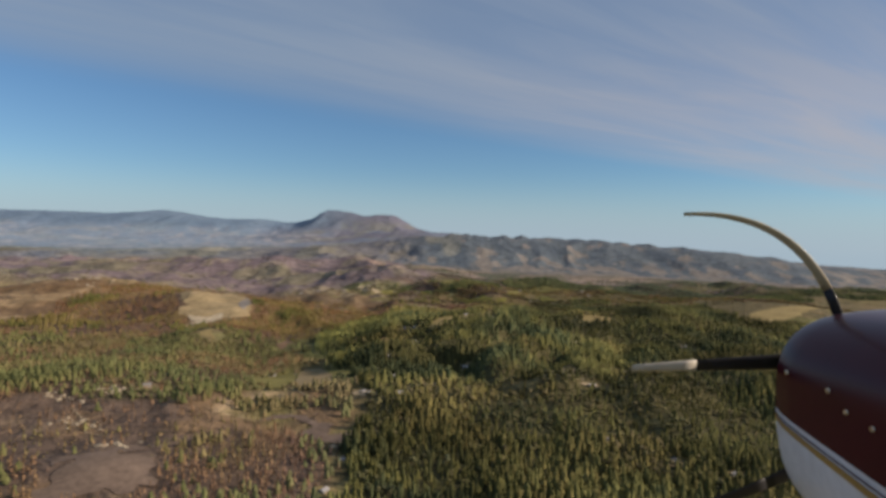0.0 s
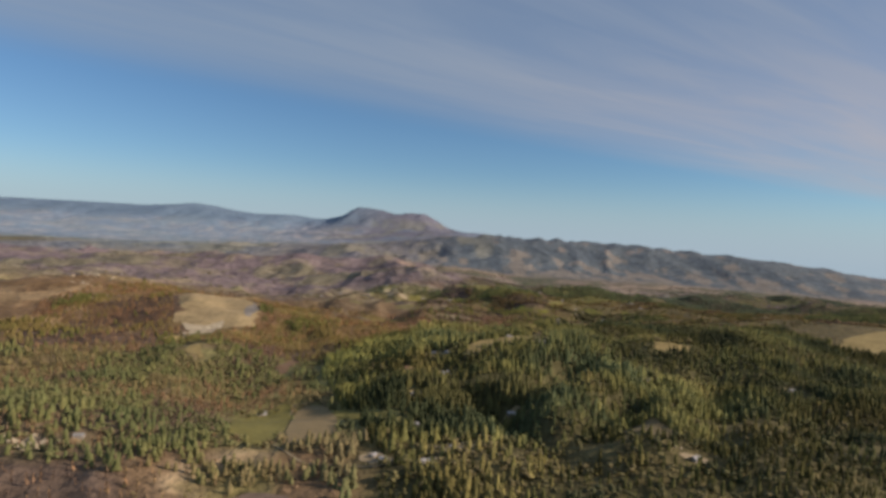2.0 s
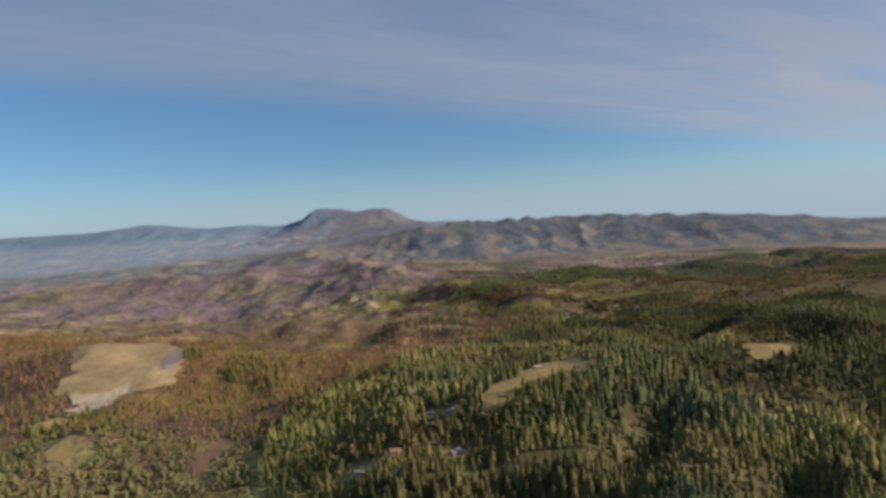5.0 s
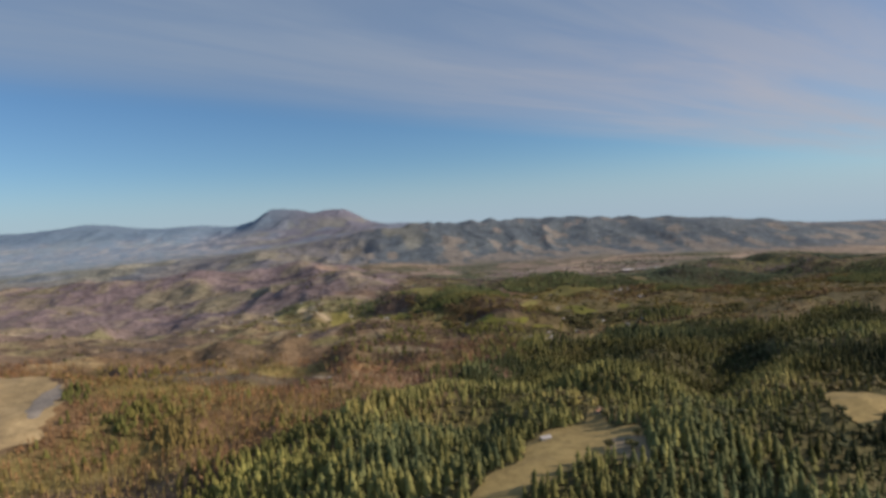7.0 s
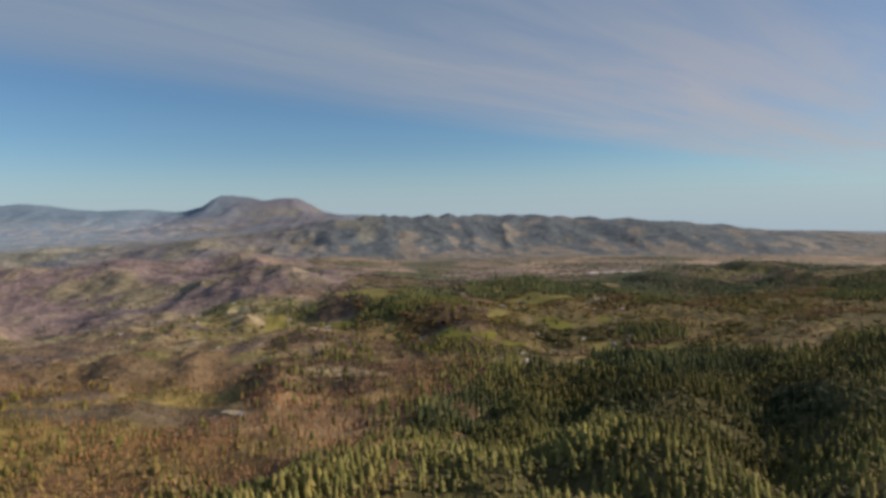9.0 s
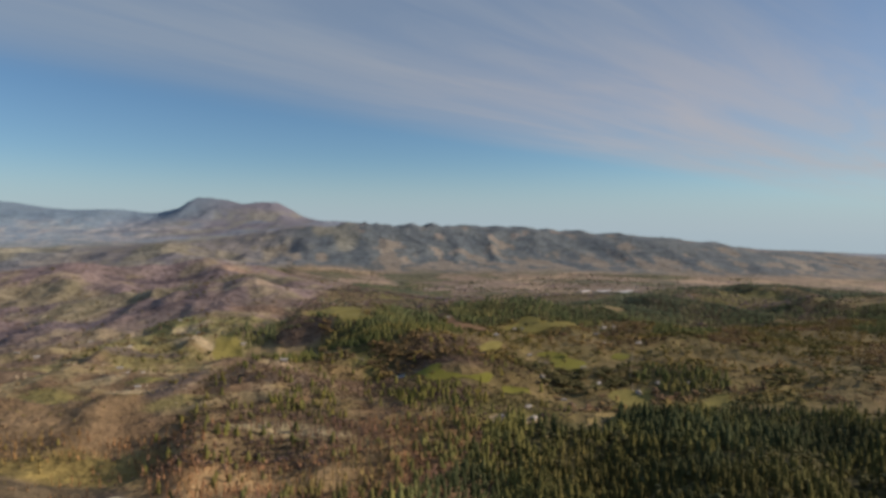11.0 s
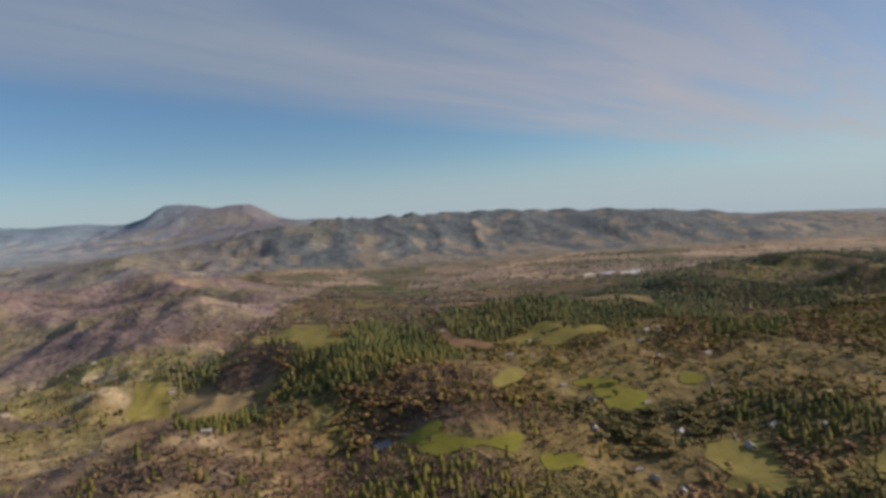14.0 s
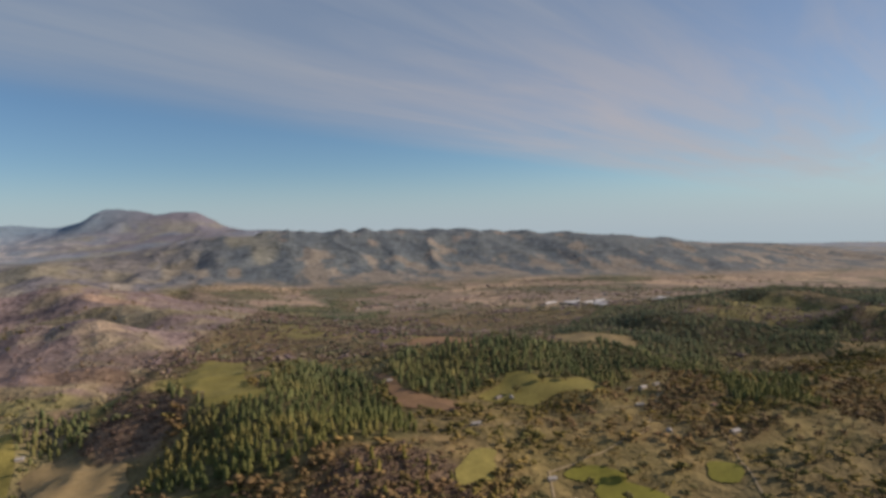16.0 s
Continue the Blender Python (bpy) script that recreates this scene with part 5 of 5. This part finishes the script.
spots = [(146, 859, 4.2), (157, 858, 4.6), (132, 855, 3.6), (28, 406, 2.4), (32, 403, 3.0), (25, 398, 2.0), (36, 410, 2.2), (-86, 328, 2.6), (-81, 332, 2.4), (-89, 322, 2.2), (-93, 326, 2.8),
         (49, 722, 2.4), (44, 719, 2.2), (116, 760, 2.6), (121, 748, 3.0), (113, 744, 2.8), (30, 911, 4.4), (34, 917, 4.8), (36, 904, 4.4), (32, 898, 4.0), (38, 913, 4.6), (28, 934, 4.0), (41, 932, 4.2), (5, 996, 2.6)]
for k, (ox, oy, tall_) in enumerate(spots):
    m = pose(ox, oy, float(height(ox, oy)), 0, 0, 67 * k)
    ob = oak if k == 0 else copy_thing(oak, m)
    if k == 0:
        oak.matrix_world = m
    ob.scale = (tall_ * 1.15, tall_ * 1.15, tall_)
for k, (ox, oy, tall_) in enumerate(LONE_OAKS):
    ob = copy_thing(oak, pose(ox, oy, float(height(ox, oy)), 0, 0, 47 * k))
    ob["label"], ob["group"] = "rounded olive oak among houses and meadows", "oaks round the houses"
    ob.scale = (tall_ * 1.5, tall_ * 1.5, tall_)

# ---------------------------------------------------------------- buildings


def box(bm, x0, x1, y0, y1, z0, z1):
    m = bmesh.ops.create_cube(bm, size=1)["verts"]
    for q in m:
        q.co = ((x0 if q.co.x < 0 else x1), (y0 if q.co.y < 0 else y1), (z0 if q.co.z < 0 else z1))


def house(name, w, d, h, rise, roof_mat, label, group, chimney=True, windows=2):
    """A gabled building on the ground, long side along x."""
    root = new(name)
    tagged(root, label, "house" if name == "house" else "building", group)
    bm = bmesh.new()
    pts = [(-w / 2, -d / 2), (w / 2, -d / 2), (w / 2, d / 2), (-w / 2, d / 2)]
    low = [bm.verts.new((px, py, -0.6)) for px, py in pts]
    top = [bm.verts.new((px, py, h)) for px, py in pts]
    ends = [bm.verts.new((-w / 2, 0, h + rise)), bm.verts.new((w / 2, 0, h + rise))]
    bm.faces.new((low[0], low[1], top[1], top[0]))
    bm.faces.new((low[2], low[3], top[3], top[2]))
    bm.faces.new((low[1], low[2], top[2], ends[1], top[1]))
    bm.faces.new((low[3], low[0], top[0], ends[0], top[3]))
    part("wall", bm, WALL_PAINT, root)
    bm = bmesh.new()
    o, t = 0.09 * d, 0.05
    slope_ = rise / (d / 2)
    rows_ = [(-d / 2 - o, h - o * slope_), (0, h + rise), (d / 2 + o, h - o * slope_)]
    lo = [[bm.verts.new((sx * (w / 2 + o), py, pz + 0.01)) for py, pz in rows_] for sx in (-1, 1)]
    hi = [[bm.verts.new((sx * (w / 2 + o), py, pz + t)) for py, pz in rows_] for sx in (-1, 1)]
    for k in (0, 1):
        bm.faces.new((hi[0][k], hi[1][k], hi[1][k + 1], hi[0][k + 1]))
        bm.faces.new((lo[0][k + 1], lo[1][k + 1], lo[1][k], lo[0][k]))
        for s in (0, 1):
            bm.faces.new((lo[s][k], lo[s][k + 1], hi[s][k + 1], hi[s][k]))
    for k in (0, 2):
        bm.faces.new((lo[0][k], lo[1][k], hi[1][k], hi[0][k]))
    roof = part("roof", bm, roof_mat, root)
    if chimney:
        bm = bmesh.new()
        box(bm, w * 0.2, w * 0.2 + 0.22, -0.11, 0.11, h + rise * 0.5, h + rise + 0.3)
        part("chimney", bm, ROOF_RED, roof)
    for side in (-1, 1):
        for k in range(windows):
            bm = bmesh.new()
            wx = -w / 2 + w * (k + 0.6) / (windows + 0.4)
            box(bm, wx - 0.16, wx + 0.16, side * (d / 2) - 0.01, side * (d / 2) + 0.015, h * 0.4, h * 0.8)
            part("window", bm, GLASS_DARK, root)
    bm = bmesh.new()
    box(bm, -0.14, 0.14, -d / 2 - 0.02, -d / 2 + 0.01, 0.0, min(0.56, h * 0.8))
    part("door", bm, DOOR_PAINT, root)
    return root


def settle(x, y):
    return float(height(x, y))


kinds = [house("house", 3.8, 2.4, 0.9, 0.6, ROOF_LIGHT, "pale-roofed house among trees", "houses in the hills"),
         house("house", 4.6, 2.6, 0.9, 0.7, ROOF_GREY, "grey-roofed house among trees", "houses in the hills"),
         house("house", 3.4, 2.6, 1.0, 0.55, ROOF_RED, "brown-roofed house in a clearing", "houses in the hills")]
for k, (hx, hy, kind_, turn_) in enumerate(HOMES):
    m = pose(hx, hy, settle(hx, hy) + 0.12, 0, 0, turn_)
    size_ = (0.6, 0.75, 0.68, 0.85)[k % 4]
    first = [h_[2] for h_ in HOMES].index(kind_) == k
    if first:
        ob = kinds[kind_]
        ob.matrix_world = m
    else:
        ob = copy_thing(kinds[kind_], m)
    ob.scale = (size_, size_, size_)
shed = house("warehouse", 21.0, 8.0, 2.4, 0.8, ROOF_WHITE, "long pale-roofed building in a valley town", "buildings of the valley town", False, 5)
cabin = house("town_house", 5.0, 3.6, 1.5, 0.8, ROOF_GREY, "small grey-roofed building in a valley town", "buildings of the valley town", False, 2)
used_ = set()
for k in range(48):
    tx, ty = 430 + 55 * rng.normal(), 1330 + 30 * rng.normal()
    if k % 5 == 4:
        tx, ty = 216 + 30 * rng.normal(), 1475 + 25 * rng.normal()
    elif k % 5 == 3:
        tx, ty = 620 + 70 * rng.normal(), 1440 + 12 * rng.normal()
    src = shed if k % 5 == 0 else cabin
    m = pose(tx, ty, settle(tx, ty) + 0.5, 0, 0, 20 + 90 * (k % 2) + 8 * rng.normal())
    if src.name in used_:
        copy_thing(src, m)
    else:
        src.matrix_world = m
        used_.add(src.name)

# ---------------------------------------------------------------- rocks and tracks


def outcrop(cx_, cy_, n, reach, size, seed, label="pale broken rocks on burnt ground"):
    r_ = random.Random(seed)
    bm = bmesh.new()
    for _ in range(n):
        qx, qy = cx_ + r_.gauss(0, reach), cy_ + r_.gauss(0, reach * 0.6)
        s_ = size * r_.uniform(0.4, 1.3)
        vs = bmesh.ops.create_icosphere(bm, subdivisions=1, radius=s_)["verts"]
        gz_ = settle(qx, qy)
        for q in vs:
            q.co = (q.co.x * r_.uniform(0.7, 1.4) + qx, q.co.y * r_.uniform(0.7, 1.3) + qy, q.co.z * r_.uniform(0.35, 0.8) + gz_)
    ob = part("rock_outcrop", bm, ROCK, None)
    return tagged(ob, label, "rocks", kind="stuff")


for k, (rx_, ry_, n_r, reach_, size_) in enumerate([(-131, 257, 34, 4, 1.3), (-143, 244, 20, 5, 1.0), (-125, 223, 20, 4, 0.9), (-103, 203, 22, 4, 1.0), (-33, 211, 18, 2, 0.7), (-30, 203, 8, 1.5, 0.5),
                                                   (-8, 280, 18, 3, 0.6), (-29, 265, 10, 2, 0.5), (65, 275, 10, 3, 0.5), (-355, 648, 26, 14, 2.0), (-330, 610, 16, 12, 1.6), (-95, 1045, 16, 14, 0.7), (-60, 690, 14, 7, 0.5), (-15, 649, 22, 9, 0.5),
                                                   (-150, 640, 12, 12, 0.8), (78, 748, 12, 5, 0.6), (97, 740, 10, 3, 0.6), (-19, 796, 14, 2.5, 0.6), (-106, 760, 16, 5, 0.6), (-99, 764, 10, 4, 0.5), (-121, 800, 14, 6, 0.7), (-129, 844, 12, 6, 0.8), (-183, 920, 16, 9, 0.9), (-68, 703, 10, 3, 0.5), (-127, 770, 12, 5, 0.6), (-113, 756, 10, 4, 0.5), (-88, 717, 12, 4, 0.5), (-16, 263, 12, 3, 0.5), (-170, 800, 14, 12, 0.9), (-250, 820, 14, 14, 1.0), (34, 402, 10, 3, 0.4)]):
    outcrop(rx_, ry_, n_r, reach_, size_, 400 + k)
TRACKS = [[(-72, 769), (-56, 765), (-39, 768), (-18, 781), (-14, 796), (-24, 843)], [(12, 311), (17, 290), (24, 280)], [(-98, 293), (-100, 287), (-105, 279)], [(-77, 763), (-75, 729), (-71, 702)], [(-136, 236), (-126, 226), (-118, 214), (-108, 212)], [(-85, 692), (-60, 716), (-36, 728), (-10, 716), (6, 697)], [(-60, 780), (-41, 794), (-13, 790), (10, 769), (24, 754), (60, 701)],
          [(99, 712), (102, 734), (102, 753), (108, 770), (123, 775), (153, 789), (191, 837)], [(99, 810), (117, 815), (144, 815), (172, 818), (196, 837)], [(86, 641), (101, 649), (121, 655), (141, 641)],
          [(48, 474), (30, 420), (27, 410), (34, 403), (48, 405), (72, 465)], [(-42, 366), (-27, 362), (-14, 366)], [(-65, 274), (-52, 263), (-30, 260), (-10, 276), (20, 268)], [(135, 694), (146, 720), (163, 752), (176, 782)],
          [(-137, 836), (-112, 853), (-82, 847), (-66, 848)], [(-300, 860), (-226, 858), (-190, 862), (-129, 852)]]
for line in TRACKS:
    strip("track", line, 0.6, TRACK, "pale winding dirt track")

# ---------------------------------------------------------------- the nose of the light aircraft, as it hangs in the air at the start of the flight
# built along x to the right, y up and z back, from a point beside the cabin
nose = new("aircraft_nose")
tagged(nose, "maroon and white nose of a propeller aircraft in flight", "aircraft")
nose.matrix_world = pose(0, 0, EYE, TILT, LEAN, TURN) @ pose(0, 0, 0, 90 + ROWS[0][5], ROWS[0][6], ROWS[0][4])
MID_X, MID_Y, HALF_W = 1.60, -0.52, 0.45


def skin(a0, a1, name, mat, label="", proud=0.0, steps=20):
    """The strip of the cowling between two turns, from the front (z -2.25) to behind the view; 0 is the left side, 90 the top."""
    bm = bmesh.new()
    grid = []
    for k in range(25):
        s = k / 24
        back = -2.25 + 1.55 * s
        round_off = math.sqrt(max(0.0, 1 - (1 - min(1, s / 0.09)) ** 2)) * 0.035 + 0.965
        rise = 0.05 * s
        row = []
        for j in range(steps + 1):
            a = radians((a0(s) if callable(a0) else a0) + ((a1(s) if callable(a1) else a1) - (a0(s) if callable(a0) else a0)) * j / steps)
            ca, sa = math.cos(a), math.sin(a)
            p = 3.0 if sa > 0 else 2.7
            ex, ey = math.copysign(abs(ca) ** (2 / p), ca), math.copysign(abs(sa) ** (2 / p), sa)
            b = 0.315 + rise if sa > 0 else 0.47 + 0.05 * s
            row.append(bm.verts.new((MID_X - (HALF_W * round_off + proud) * ex, MID_Y + (b * round_off + proud) * ey, back)))
        grid.append(row)
    for k in range(24):
        for j in range(steps):
            bm.faces.new((grid[k][j], grid[k + 1][j], grid[k + 1][j + 1], grid[k][j + 1]))
    bmesh.ops.recalc_face_normals(bm, faces=bm.faces)
    return part(name, bm, mat, nose, label, True)


upper = skin(lambda s: -1.6 - 15 * s, lambda s: 181.6 + 15 * s, "upper_cowling", MAROON, "glossy maroon upper cowling", steps=48)
lower = skin(lambda s: -178.4 + 15 * s, lambda s: -1.6 - 15 * s, "lower_cowling", WHITE, "white lower cowling", steps=48)
skin(lambda s: -4.6 - 24 * s, lambda s: -3.2 - 20 * s, "stripe", GOLD, "gold stripe", 0.003, 4)
skin(lambda s: -2.9 - 18.4 * s, lambda s: -2.55 - 17.6 * s, "pinstripe", MAROON, "thin dark pinstripe", 0.0025, 3)
bm = bmesh.new()
front = [bm.verts.new((MID_X - HALF_W * 0.88 * math.cos(t), MID_Y + (0.26 if math.sin(t) > 0 else 0.38) * math.sin(t), -2.235)) for t in [2 * math.pi * k / 40 for k in range(40)]]
bm.faces.new(front)
part("firewall", bm, BLACK, nose, "dark front bulkhead")
bm = bmesh.new()
bmesh.ops.create_cone(bm, cap_ends=True, segments=28, radius1=0.16, radius2=0.03, depth=0.3, matrix=pose(MID_X, -0.40, -2.42, 180, 0, 0))
part("spinner", bm, MAROON, nose, "rounded maroon propeller hub")
for sy_, sz_ in ((-0.414, -2.15), (-0.424, -1.92), (-0.466, -1.833), (-0.483, -1.72)):
    bm = bmesh.new()
    bmesh.ops.create_cone(bm, cap_ends=True, segments=12, radius1=0.009, radius2=0.007, depth=0.006, matrix=pose(MID_X - HALF_W - 0.001, sy_, sz_, 0, -90, 0))
    part("screw", bm, SCREW, nose, "small brass-coloured screw")


def blade(points, widths, mats, label):
    """A propeller blade swept along a curve from its root to its tip; the inner part and the outer part may differ in paint."""
    ob_root = None
    n = len(points)
    for name, k0, k1, mat in (("blade", 0, mats[2], mats[0]), ("blade_tip", mats[2], n - 1, mats[1])):
        bm = bmesh.new()
        rings = []
        for k in range(k0, k1 + 1):
            p = Vector(points[k])
            d = (Vector(points[min(n - 1, k + 1)]) - Vector(points[max(0, k - 1)])).normalized()
            s = d.cross(Vector((0, 0, 1))).normalized()
            w = widths[k] / 2
            ring = []
            for j in range(10):
                t = 2 * math.pi * j / 10
                ring.append(bm.verts.new(p + s * (w * math.cos(t)) + Vector((0, 0, 1)) * (0.22 * w * math.sin(t) + 0.35 * w * math.cos(t))))
            rings.append(ring)
        for a, b in zip(rings, rings[1:]):
            for j in range(10):
                bm.faces.new((a[j], a[(j + 1) % 10], b[(j + 1) % 10], b[j]))
        bm.faces.new(rings[0])
        bm.faces.new(rings[-1])
        bmesh.ops.recalc_face_normals(bm, faces=bm.faces)
        if ob_root is None:
            ob_root = part(name, bm, mat, nose, label, True)
        else:
            part(name, bm, mat, ob_root, "", True)


def arc(x0, y0, x1, y1, bow, n=17):
    out = []
    for k in range(n):
        s = k / (n - 1)
        dx, dy = x1 - x0, y1 - y0
        q = 4 * s * (1 - s) * bow
        out.append((x0 + dx * s - dy * q, y0 + dy * s + dx * q, -2.36))
    return out


taper = [0.10 * (1 - 0.62 * (k / 16) ** 1.6) for k in range(17)]
blade(arc(1.45, -0.405, 0.695, -0.437, 0.0), [w * 0.66 for w in taper], (BLACK, BLADE_BACK, 11), "black blade with a pale tip half")
blade(arc(1.47, -0.30, 0.885, 0.128, -0.2), [w * 0.34 for w in taper], (BLACK, AMBER, 3), "slim curved amber-edged blade")
blade(arc(1.45, -0.72, 0.9, -0.95, 0.05), [w * 0.7 for w in taper], (BLACK, BLACK, 8), "black blade pointing down")
